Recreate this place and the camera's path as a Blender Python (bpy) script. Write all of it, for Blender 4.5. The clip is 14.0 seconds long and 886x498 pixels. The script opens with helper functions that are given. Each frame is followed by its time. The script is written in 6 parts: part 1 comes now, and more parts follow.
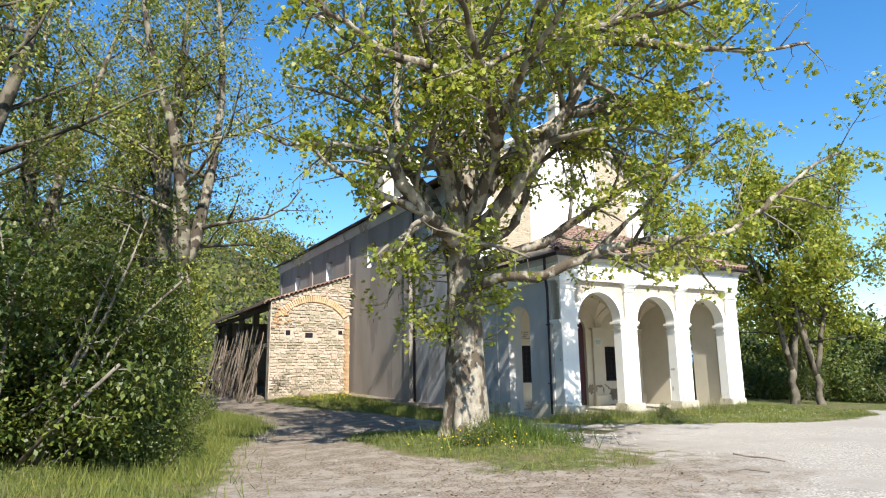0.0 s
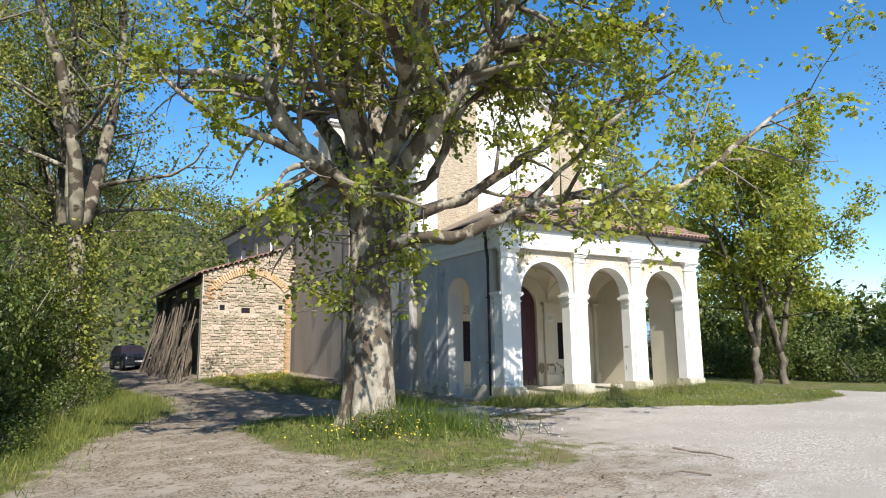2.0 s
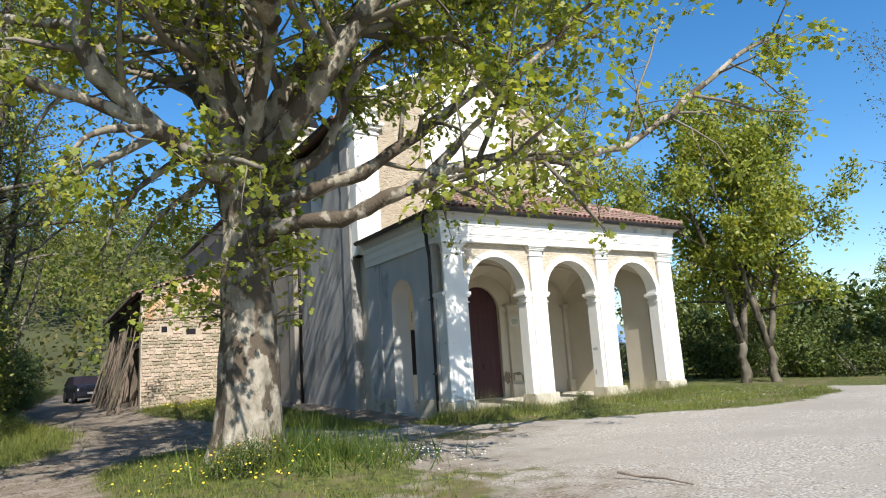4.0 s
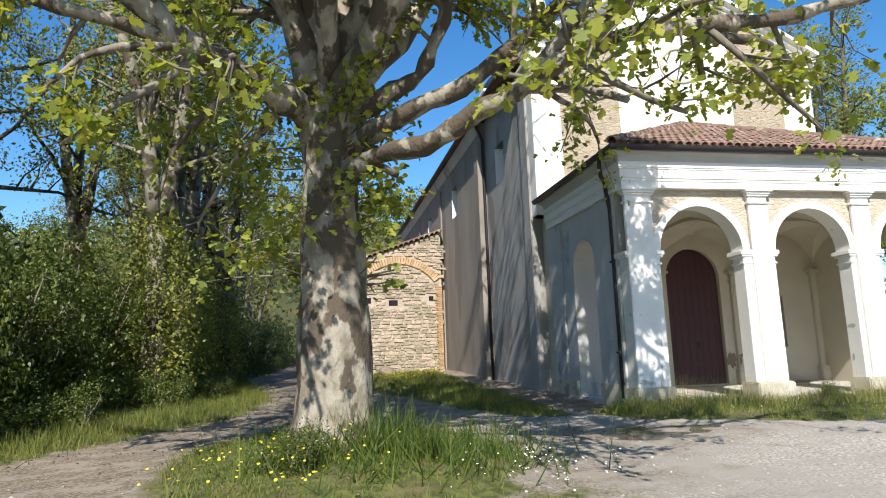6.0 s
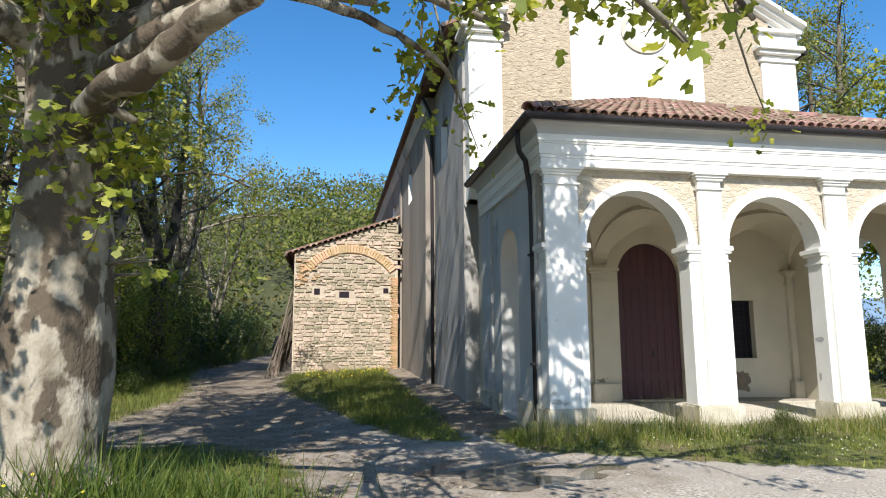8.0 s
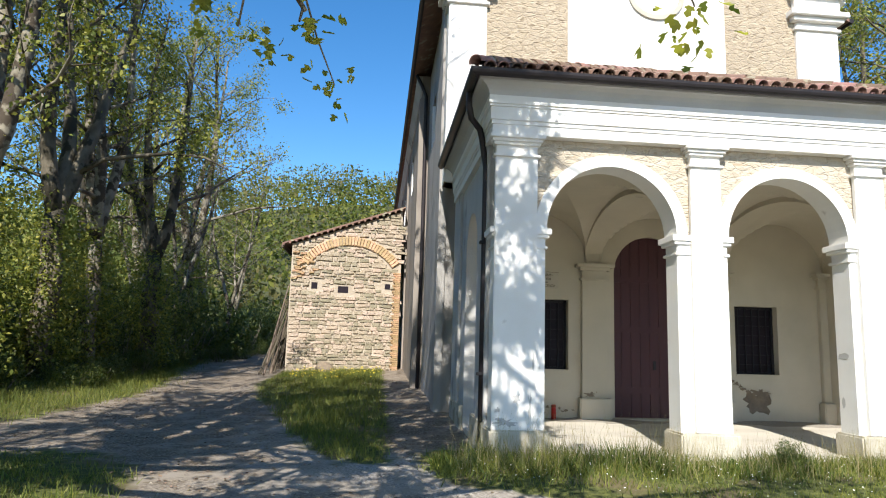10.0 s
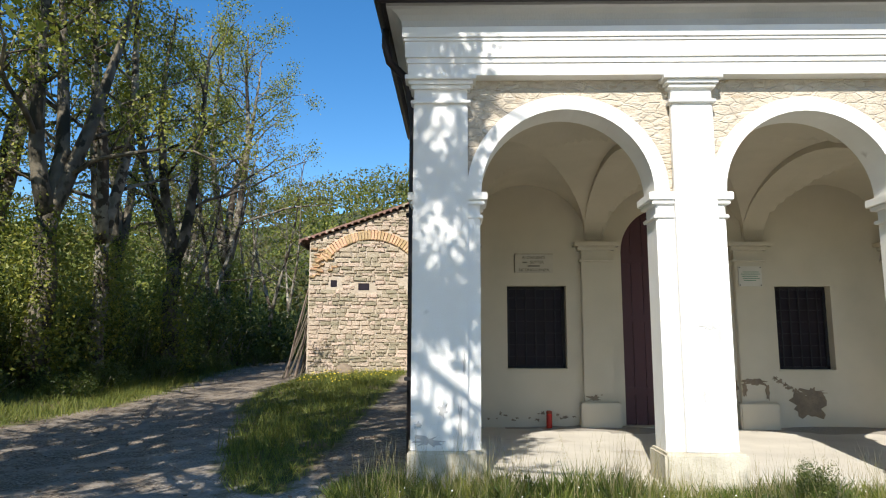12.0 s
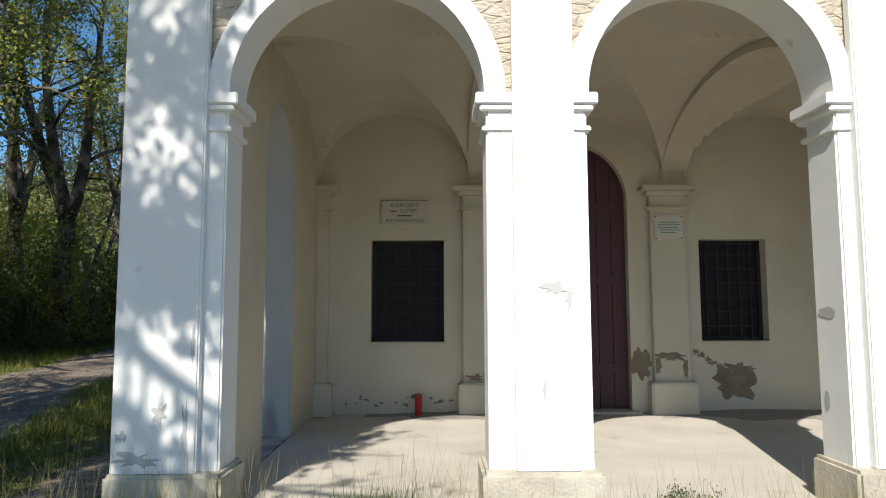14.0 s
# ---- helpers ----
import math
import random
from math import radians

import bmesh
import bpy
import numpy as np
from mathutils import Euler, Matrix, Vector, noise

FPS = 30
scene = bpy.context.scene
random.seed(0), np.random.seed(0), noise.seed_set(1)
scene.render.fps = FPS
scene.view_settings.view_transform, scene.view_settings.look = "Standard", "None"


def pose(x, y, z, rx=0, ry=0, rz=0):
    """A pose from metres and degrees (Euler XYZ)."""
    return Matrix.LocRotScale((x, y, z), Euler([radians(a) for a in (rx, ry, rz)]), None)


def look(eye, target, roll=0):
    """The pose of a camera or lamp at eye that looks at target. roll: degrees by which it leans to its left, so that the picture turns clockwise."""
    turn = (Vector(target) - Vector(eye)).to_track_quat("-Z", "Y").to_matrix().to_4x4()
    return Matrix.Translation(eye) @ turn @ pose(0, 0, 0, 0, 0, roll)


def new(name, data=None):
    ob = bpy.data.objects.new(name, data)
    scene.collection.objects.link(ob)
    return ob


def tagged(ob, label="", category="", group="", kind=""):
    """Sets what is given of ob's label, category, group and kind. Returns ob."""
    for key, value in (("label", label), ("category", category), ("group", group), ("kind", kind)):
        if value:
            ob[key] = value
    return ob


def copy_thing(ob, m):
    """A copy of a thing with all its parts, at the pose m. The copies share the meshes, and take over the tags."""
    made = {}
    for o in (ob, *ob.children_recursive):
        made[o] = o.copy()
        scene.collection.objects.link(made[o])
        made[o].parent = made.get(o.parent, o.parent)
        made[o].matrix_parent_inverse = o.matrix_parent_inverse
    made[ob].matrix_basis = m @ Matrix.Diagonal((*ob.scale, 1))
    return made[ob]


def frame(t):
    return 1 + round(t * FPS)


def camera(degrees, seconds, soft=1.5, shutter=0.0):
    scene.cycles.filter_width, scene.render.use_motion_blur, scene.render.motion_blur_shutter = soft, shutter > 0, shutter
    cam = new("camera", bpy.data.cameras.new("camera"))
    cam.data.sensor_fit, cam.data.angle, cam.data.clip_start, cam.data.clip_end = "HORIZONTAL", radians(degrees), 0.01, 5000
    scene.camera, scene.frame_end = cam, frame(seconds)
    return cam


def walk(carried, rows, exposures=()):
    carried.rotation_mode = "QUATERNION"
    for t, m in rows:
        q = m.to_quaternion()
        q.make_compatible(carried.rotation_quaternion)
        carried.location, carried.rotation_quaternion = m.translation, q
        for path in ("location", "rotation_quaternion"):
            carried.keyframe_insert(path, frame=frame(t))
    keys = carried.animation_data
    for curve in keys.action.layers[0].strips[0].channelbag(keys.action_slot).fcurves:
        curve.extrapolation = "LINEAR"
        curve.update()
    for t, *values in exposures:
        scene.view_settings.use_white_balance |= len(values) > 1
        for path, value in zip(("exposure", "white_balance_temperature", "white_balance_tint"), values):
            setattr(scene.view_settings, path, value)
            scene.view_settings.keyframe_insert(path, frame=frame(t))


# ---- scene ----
cam = camera(68.4, 14.0, soft=1.1)
PATH = [
    (0, (0.221, 0.259, 1.958), (1.185, 1.97, 2.334), -0.8),
    (0.5, (0.795, 0.532, 1.957), (1.703, 2.276, 2.326), -1.1),
    (1, (1.347, 0.852, 1.951), (2.307, 2.555, 2.375), -1.6),
    (1.5, (1.917, 1.201, 1.955), (2.946, 2.891, 2.248), -1.6),
    (2, (2.473, 1.48, 1.951), (3.502, 3.166, 2.26), -0.8),
    (2.5, (3.006, 1.769, 1.978), (4.209, 3.331, 2.312), -1.8),
    (5, (6.127, 3.464, 1.687), (6.841, 5.299, 2.036), -2.3),
    (5.5, (6.684, 3.937, 1.771), (7.171, 5.858, 2.042), -0.5),
    (6, (7.29, 4.332, 1.703), (7.661, 6.272, 2.022), -2.0),
    (6.5, (7.959, 4.807, 1.734), (8.378, 6.735, 2.062), -1.1),
    (7, (8.573, 5.233, 1.813), (9.018, 7.152, 2.155), -1.2),
    (9.5, (11.248, 7.229, 1.995), (11.395, 9.214, 2.191), 1.0),
    (10, (11.662, 7.577, 1.983), (11.851, 9.547, 2.276), 1.7),
    (10.5, (12.214, 7.993, 2.031), (12.415, 9.955, 2.357), -0.3),
    (11, (12.618, 8.405, 2.049), (12.749, 10.382, 2.324), 1.2),
    (11.5, (13.121, 8.83, 2.017), (13.192, 10.806, 2.319), -0.2),
    (12, (13.595, 9.279, 2.008), (13.55, 11.258, 2.292), 0.2),
    (12.5, (14.047, 9.742, 2.038), (14.09, 11.723, 2.314), -0.2),
    (13, (14.486, 10.226, 2.059), (14.405, 12.219, 2.205), -0.9),
    (13.5, (14.866, 10.847, 2.07), (14.995, 12.824, 2.34), 0.9),
    (14, (15.295, 11.438, 2.046), (15.316, 13.43, 2.225), -0.2),
]
walk(cam, [(t, look(eye, target, roll)) for t, eye, target, roll in PATH], exposures=[(0, 1.05), (2.5, 0.78), (6, 0.70), (9.5, 0.82), (12, 0.68), (14, 0.44)])

# ---- light ----
SUN_WAY = Vector((0.205, 1.0, -0.94)).normalized()
sun_data = bpy.data.lights.new("sun", "SUN")
sun_data.energy, sun_data.angle, sun_data.color = 4.9, radians(0.5), (1.0, 0.95, 0.87)
sun = new("sun", sun_data)
sun.rotation_euler = SUN_WAY.to_track_quat("-Z", "Y").to_euler()
sun.location = (0, -20, 40)
world = bpy.data.worlds.new("sky")
scene.world = world
world.use_nodes = True
wn = world.node_tree.nodes
sky = wn.new("ShaderNodeTexSky")
sky.sky_type, sky.sun_disc = "NISHITA", False
sky.sun_elevation = math.asin(-SUN_WAY.z)
sky.sun_rotation = math.atan2(-SUN_WAY.x, -SUN_WAY.y)
sky.air_density, sky.dust_density, sky.ozone_density = 1.0, 0.3, 2.5
wn["Background"].inputs["Strength"].default_value = 0.12
deep = wn.new("ShaderNodeHueSaturation")
deep.inputs["Saturation"].default_value = 1.32
world.node_tree.links.new(sky.outputs[0], deep.inputs["Color"])
world.node_tree.links.new(deep.outputs[0], wn["Background"].inputs["Color"])


# ---- materials ----
def mat(name, base, dark=None, scale=6.0, rough=0.85, bump=0.3, fine=60.0, mix=0.5, stain=None, stain_at=0.6, stain_scale=0.7,
        spec=0.3, crack=0.0, translucent=None, island=0.0, obrandom=0.0, stretch=(1, 1, 1), metallic=0.0):
    """Procedural surface: base and dark tone mixed by broad noise, fine grain, optional stains with hard edges."""
    m = bpy.data.materials.new(name)
    m.use_nodes = True
    t = m.node_tree
    n, l = t.nodes, t.links
    b = n["Principled BSDF"]
    b.inputs["Roughness"].default_value = rough
    b.inputs["Metallic"].default_value = metallic
    b.inputs["Specular IOR Level"].default_value = spec
    co = n.new("ShaderNodeTexCoord")
    mp = n.new("ShaderNodeMapping")
    mp.inputs["Scale"].default_value = stretch
    l.new(co.outputs["Object"], mp.inputs["Vector"])

    def noise_tex(s, detail=5.0):
        x = n.new("ShaderNodeTexNoise")
        x.inputs["Scale"].default_value, x.inputs["Detail"].default_value = s, detail
        l.new(mp.outputs[0], x.inputs["Vector"])
        return x

    def ramp(src, a, c):
        r = n.new("ShaderNodeMapRange")
        r.inputs["From Min"].default_value, r.inputs["From Max"].default_value = a, c
        l.new(src, r.inputs["Value"])
        return r.outputs[0]

    def blend(fac, a, c):
        x = n.new("ShaderNodeMix")
        x.data_type = "RGBA"
        if isinstance(fac, float):
            x.inputs["Factor"].default_value = fac
        else:
            l.new(fac, x.inputs["Factor"])
        for sock, v in ((x.inputs[6], a), (x.inputs[7], c)):
            if isinstance(v, tuple):
                sock.default_value = (*v, 1)
            else:
                l.new(v, sock)
        return x.outputs[2]

    dark = dark or tuple(0.7 * v for v in base)
    broad, grain = noise_tex(scale), noise_tex(fine, 3.0)
    col = blend(ramp(broad.outputs[0], 0.5 - mix * 0.5, 0.5 + mix * 0.5), dark, base)
    col = blend(ramp(grain.outputs[0], 0.3, 0.75), blend(0.25, col, dark), col)
    if stain:
        s = noise_tex(stain_scale, 8.0)
        col = blend(ramp(s.outputs[0], stain_at, stain_at + 0.05), col, stain)
    joint = None
    if crack:
        warp = n.new("ShaderNodeMix")
        warp.data_type = "RGBA"
        warp.inputs["Factor"].default_value = 0.16
        l.new(mp.outputs[0], warp.inputs[6])
        wob = noise_tex(3.0, 2.0)
        l.new(wob.outputs["Color"], warp.inputs[7])
        vo = n.new("ShaderNodeTexVoronoi")
        vo.feature = "DISTANCE_TO_EDGE"
        vo.inputs["Scale"].default_value = crack
        l.new(warp.outputs[2], vo.inputs["Vector"])
        joint = ramp(vo.outputs["Distance"], 0.0, 0.11)
        cell = n.new("ShaderNodeTexVoronoi")
        cell.inputs["Scale"].default_value = crack
        l.new(warp.outputs[2], cell.inputs["Vector"])
        gray = n.new("ShaderNodeRGBToBW")
        l.new(cell.outputs["Color"], gray.inputs[0])
        col = blend(ramp(gray.outputs[0], 0.1, 0.9), blend(0.5, col, dark), col)
        col = blend(joint, blend(0.16, col, dark), col)
    if island or obrandom:
        if island:
            g = n.new("ShaderNodeNewGeometry")
            src, amount = g.outputs["Random Per Island"], island
        else:
            g = n.new("ShaderNodeObjectInfo")
            src, amount = g.outputs["Random"], obrandom
        hsv = n.new("ShaderNodeHueSaturation")
        r = n.new("ShaderNodeMapRange")
        r.inputs["To Min"].default_value, r.inputs["To Max"].default_value = 1 - amount, 1 + amount
        l.new(src, r.inputs["Value"])
        l.new(r.outputs[0], hsv.inputs["Value"])
        r2 = n.new("ShaderNodeMapRange")
        r2.inputs["To Min"].default_value, r2.inputs["To Max"].default_value = 0.5 + amount * 0.08, 0.5 - amount * 0.08
        l.new(src, r2.inputs["Value"])
        l.new(r2.outputs[0], hsv.inputs["Hue"])
        l.new(col, hsv.inputs["Color"])
        col = hsv.outputs[0]
    l.new(col, b.inputs["Base Color"])
    if bump:
        add = n.new("ShaderNodeMath")
        add.operation = "ADD"
        l.new(broad.outputs[0], add.inputs[0])
        l.new(grain.outputs[0], add.inputs[1])
        bp = n.new("ShaderNodeBump")
        bp.inputs["Strength"].default_value, bp.inputs["Distance"].default_value = bump, 0.02
        if joint is not None:
            deepen = n.new("ShaderNodeMath")
            deepen.operation = "MULTIPLY_ADD"
            deepen.inputs[1].default_value = 0.5
            l.new(joint, deepen.inputs[0])
            l.new(add.outputs[0], deepen.inputs[2])
            l.new(deepen.outputs[0], bp.inputs["Height"])
        else:
            l.new(add.outputs[0], bp.inputs["Height"])
        l.new(bp.outputs[0], b.inputs["Normal"])
    if translucent:
        tr = n.new("ShaderNodeBsdfTranslucent")
        mx = n.new("ShaderNodeMixShader")
        mx.inputs[0].default_value = translucent
        hs = n.new("ShaderNodeHueSaturation")
        hs.inputs["Value"].default_value, hs.inputs["Saturation"].default_value = 1.5, 1.1
        l.new(col, hs.inputs["Color"])
        l.new(hs.outputs[0], tr.inputs["Color"])
        l.new(b.outputs[0], mx.inputs[1])
        l.new(tr.outputs[0], mx.inputs[2])
        l.new(mx.outputs[0], n["Material Output"].inputs["Surface"])
    return m


M_WHITE = mat("white_limewash", (0.80, 0.79, 0.76), (0.74, 0.72, 0.68), 3, 0.9, 0.12, 90, stain=(0.45, 0.42, 0.38), stain_at=0.70, stain_scale=1.6)
M_CREAM = mat("cream_plaster", (0.56, 0.51, 0.41), (0.47, 0.43, 0.34), 1.6, 0.92, 0.12, 70, stain=(0.40, 0.36, 0.29), stain_at=0.69, stain_scale=0.9)
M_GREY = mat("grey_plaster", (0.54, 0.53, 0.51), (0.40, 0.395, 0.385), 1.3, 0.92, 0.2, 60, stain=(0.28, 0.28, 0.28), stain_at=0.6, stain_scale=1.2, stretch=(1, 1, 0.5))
M_NAVE = mat("weathered_nave_plaster", (0.34, 0.30, 0.26), (0.22, 0.195, 0.17), 0.9, 0.93, 0.3, 50, stain=(0.22, 0.19, 0.17), stain_at=0.58, stain_scale=0.8, stretch=(1, 1, 0.35))
M_RUBBLE = mat("rubble_masonry", (0.62, 0.55, 0.45), (0.42, 0.36, 0.28), 7, 0.95, 0.9, 26, crack=7.0, mix=0.5, stain=(0.34, 0.26, 0.17), stain_at=0.63, stain_scale=6.0, stretch=(1, 1, 1.9))
M_FIELD = mat("facade_rubble", (0.54, 0.455, 0.34), (0.34, 0.28, 0.205), 7, 0.95, 1.0, 26, crack=5.0, mix=0.5, stain=(0.22, 0.17, 0.115), stain_at=0.6, stain_scale=6.0, stretch=(1, 1, 2.1))
M_BAY = mat("dull_grey_plaster", (0.40, 0.385, 0.365), (0.27, 0.26, 0.25), 1.1, 0.93, 0.3, 55, stain=(0.22, 0.21, 0.20), stain_at=0.57, stain_scale=1.0, stretch=(1, 1, 0.4))
M_MORTAR = mat("lime_mortar", (0.52, 0.45, 0.36), (0.36, 0.30, 0.235), 5, 0.95, 0.7, 40)
M_STONE = mat("field_stone", (0.52, 0.44, 0.335), (0.33, 0.27, 0.20), 7, 0.9, 0.8, 35, mix=0.35, obrandom=0.32)
M_BRICK = mat("old_brick", (0.62, 0.44, 0.27), (0.48, 0.31, 0.18), 8, 0.9, 0.4, 50, obrandom=0.22)
M_BASE = mat("stone_plinth", (0.58, 0.54, 0.44), (0.40, 0.36, 0.28), 5, 0.9, 0.4, 40, stain=(0.32, 0.29, 0.22), stain_at=0.58, stain_scale=3)
M_PATCH = mat("bare_render", (0.27, 0.21, 0.15), (0.16, 0.13, 0.10), 8, 0.95, 0.9, 40)
M_CONCRETE = mat("portico_floor", (0.58, 0.54, 0.46), (0.44, 0.405, 0.345), 1.5, 0.85, 0.15, 60, stain=(0.40, 0.36, 0.30), stain_at=0.62, stain_scale=1.2)
M_TILE = mat("terracotta_tile", (0.29, 0.175, 0.13), (0.16, 0.105, 0.085), 5, 0.9, 0.4, 40, stain=(0.30, 0.27, 0.20), stain_at=0.58, stain_scale=5, obrandom=0.3)
M_TILES = mat("terracotta_tiles", (0.29, 0.175, 0.13), (0.16, 0.105, 0.085), 5, 0.9, 0.4, 40, stain=(0.30, 0.27, 0.20), stain_at=0.58, stain_scale=5, island=0.3)
M_DOOR = mat("oxblood_door_paint", (0.075, 0.027, 0.033), (0.055, 0.021, 0.027), 3, 0.5, 0.1, 80, stretch=(1, 1, 0.2))
M_PANE_HOLE = mat("dark_pane_and_hole_shade", (0.026, 0.020, 0.027), (0.018, 0.015, 0.020), 3, 0.4, 0.03, 30, spec=0.08)
M_IRON = mat("iron_bar", (0.022, 0.02, 0.025), (0.015, 0.015, 0.017), 9, 0.6, 0.1, 60)
M_COPPER = mat("dark_gutter_metal", (0.045, 0.038, 0.042), (0.028, 0.025, 0.028), 4, 0.45, 0.1, 60, metallic=0.3)
M_SLAB = mat("plaque_stone", (0.50, 0.46, 0.38), (0.42, 0.38, 0.31), 5, 0.8, 0.1, 70)
M_SLAB2 = mat("pale_plaque", (0.60, 0.58, 0.52), (0.52, 0.5, 0.45), 5, 0.7, 0.1, 70)
M_LETTER = mat("carved_letters", (0.12, 0.11, 0.09), (0.09, 0.08, 0.07), 20, 0.9, 0.0)
M_GREENTXT = mat("green_lines", (0.16, 0.30, 0.20), (0.13, 0.25, 0.17), 20, 0.9, 0.0)
M_CANDLE = mat("red_candle_plastic", (0.50, 0.035, 0.02), (0.35, 0.02, 0.015), 8, 0.35, 0.05, 40, translucent=0.2)
M_CAP = mat("candle_lid", (0.30, 0.06, 0.03), (0.2, 0.04, 0.02), 8, 0.4, 0.05, 40)
M_WOOD = mat("grey_weathered_wood", (0.21, 0.17, 0.13), (0.10, 0.08, 0.06), 6, 0.9, 0.6, 60, stretch=(1, 1, 0.15), obrandom=0.3)
# the dark stain is bark mottling plus dappled leaf shade put into the colour
M_BARK = mat("mottled_shaded_plane_bark", (0.38, 0.34, 0.275), (0.19, 0.162, 0.12), 5.5, 0.9, 0.8, 30, mix=0.28, stain=(0.09, 0.07, 0.05), stain_at=0.478, stain_scale=4.2, stretch=(1, 1, 0.6))
M_BARK2 = mat("grey_bark", (0.26, 0.23, 0.18), (0.14, 0.12, 0.09), 4, 0.95, 0.7, 30, stretch=(1, 1, 0.4), stain=(0.09, 0.075, 0.06), stain_at=0.57, stain_scale=2.5)
M_BIRCH = mat("pale_bark", (0.33, 0.30, 0.235), (0.16, 0.14, 0.10), 3, 0.9, 0.6, 30, mix=0.3, stain=(0.07, 0.055, 0.04), stain_at=0.49, stain_scale=2.6)
M_TRUNK = mat("dark_woodland_bark", (0.20, 0.175, 0.13), (0.09, 0.075, 0.055), 3, 0.95, 0.8, 30, mix=0.35, stain=(0.045, 0.04, 0.028), stain_at=0.50, stain_scale=2.2, stretch=(1, 1, 0.6))
M_LEAF = mat("fresh_plane_leaf", (0.315, 0.345, 0.058), (0.185, 0.205, 0.036), 3, 0.5, 0.0, 20, spec=0.4, translucent=0.42, island=0.35)
M_LEAF2 = mat("woodland_leaf", (0.275, 0.29, 0.055), (0.13, 0.15, 0.03), 2, 0.55, 0.0, 20, spec=0.35, translucent=0.32, island=0.4)
M_LEAF3 = mat("spring_tan_leaf", (0.16, 0.155, 0.055), (0.11, 0.105, 0.035), 2, 0.6, 0.0, 20, translucent=0.35, island=0.4)
M_HEDGE = mat("hedge_leaf", (0.12, 0.155, 0.028), (0.045, 0.066, 0.014), 1.2, 0.5, 0.0, 20, spec=0.4, translucent=0.2, island=0.45)
M_HILL = mat("hill_woods_leaf", (0.16, 0.18, 0.035), (0.085, 0.105, 0.022), 0.12, 0.7, 0.0, 2, translucent=0.3, island=0.4)
M_GRASS = mat("meadow_grass", (0.205, 0.225, 0.05), (0.105, 0.13, 0.03), 0.8, 0.6, 0.0, 6, translucent=0.35, island=0.35)
M_TUFT = mat("lush_tall_grass", (0.12, 0.17, 0.03), (0.055, 0.085, 0.016), 0.9, 0.55, 0.0, 6, translucent=0.35, island=0.4)
M_DRY = mat("dry_grass_stem", (0.36, 0.31, 0.17), (0.24, 0.22, 0.10), 3, 0.8, 0.0, 20, translucent=0.3, island=0.3)
M_PETAL = mat("white_petal", (0.75, 0.75, 0.68), (0.65, 0.65, 0.55), 8, 0.7, 0.0, 20)
M_YELLOW = mat("yellow_petal", (0.60, 0.46, 0.04), (0.5, 0.4, 0.03), 8, 0.7, 0.0, 20)
M_FALLEN = mat("fallen_leaf", (0.29, 0.21, 0.13), (0.19, 0.135, 0.085), 8, 0.85, 0.0, 20, island=0.4)
M_CARPAINT = mat("dark_car_paint", (0.02, 0.025, 0.035), (0.018, 0.02, 0.03), 2, 0.25, 0.0, 20, spec=0.5)
M_TYRE = mat("tyre_rubber", (0.02, 0.02, 0.02), (0.015, 0.015, 0.015), 8, 0.9, 0.1, 30)
M_LIGHT = mat("car_lamp", (0.5, 0.5, 0.5), (0.4, 0.4, 0.4), 5, 0.2, 0.0, 10)


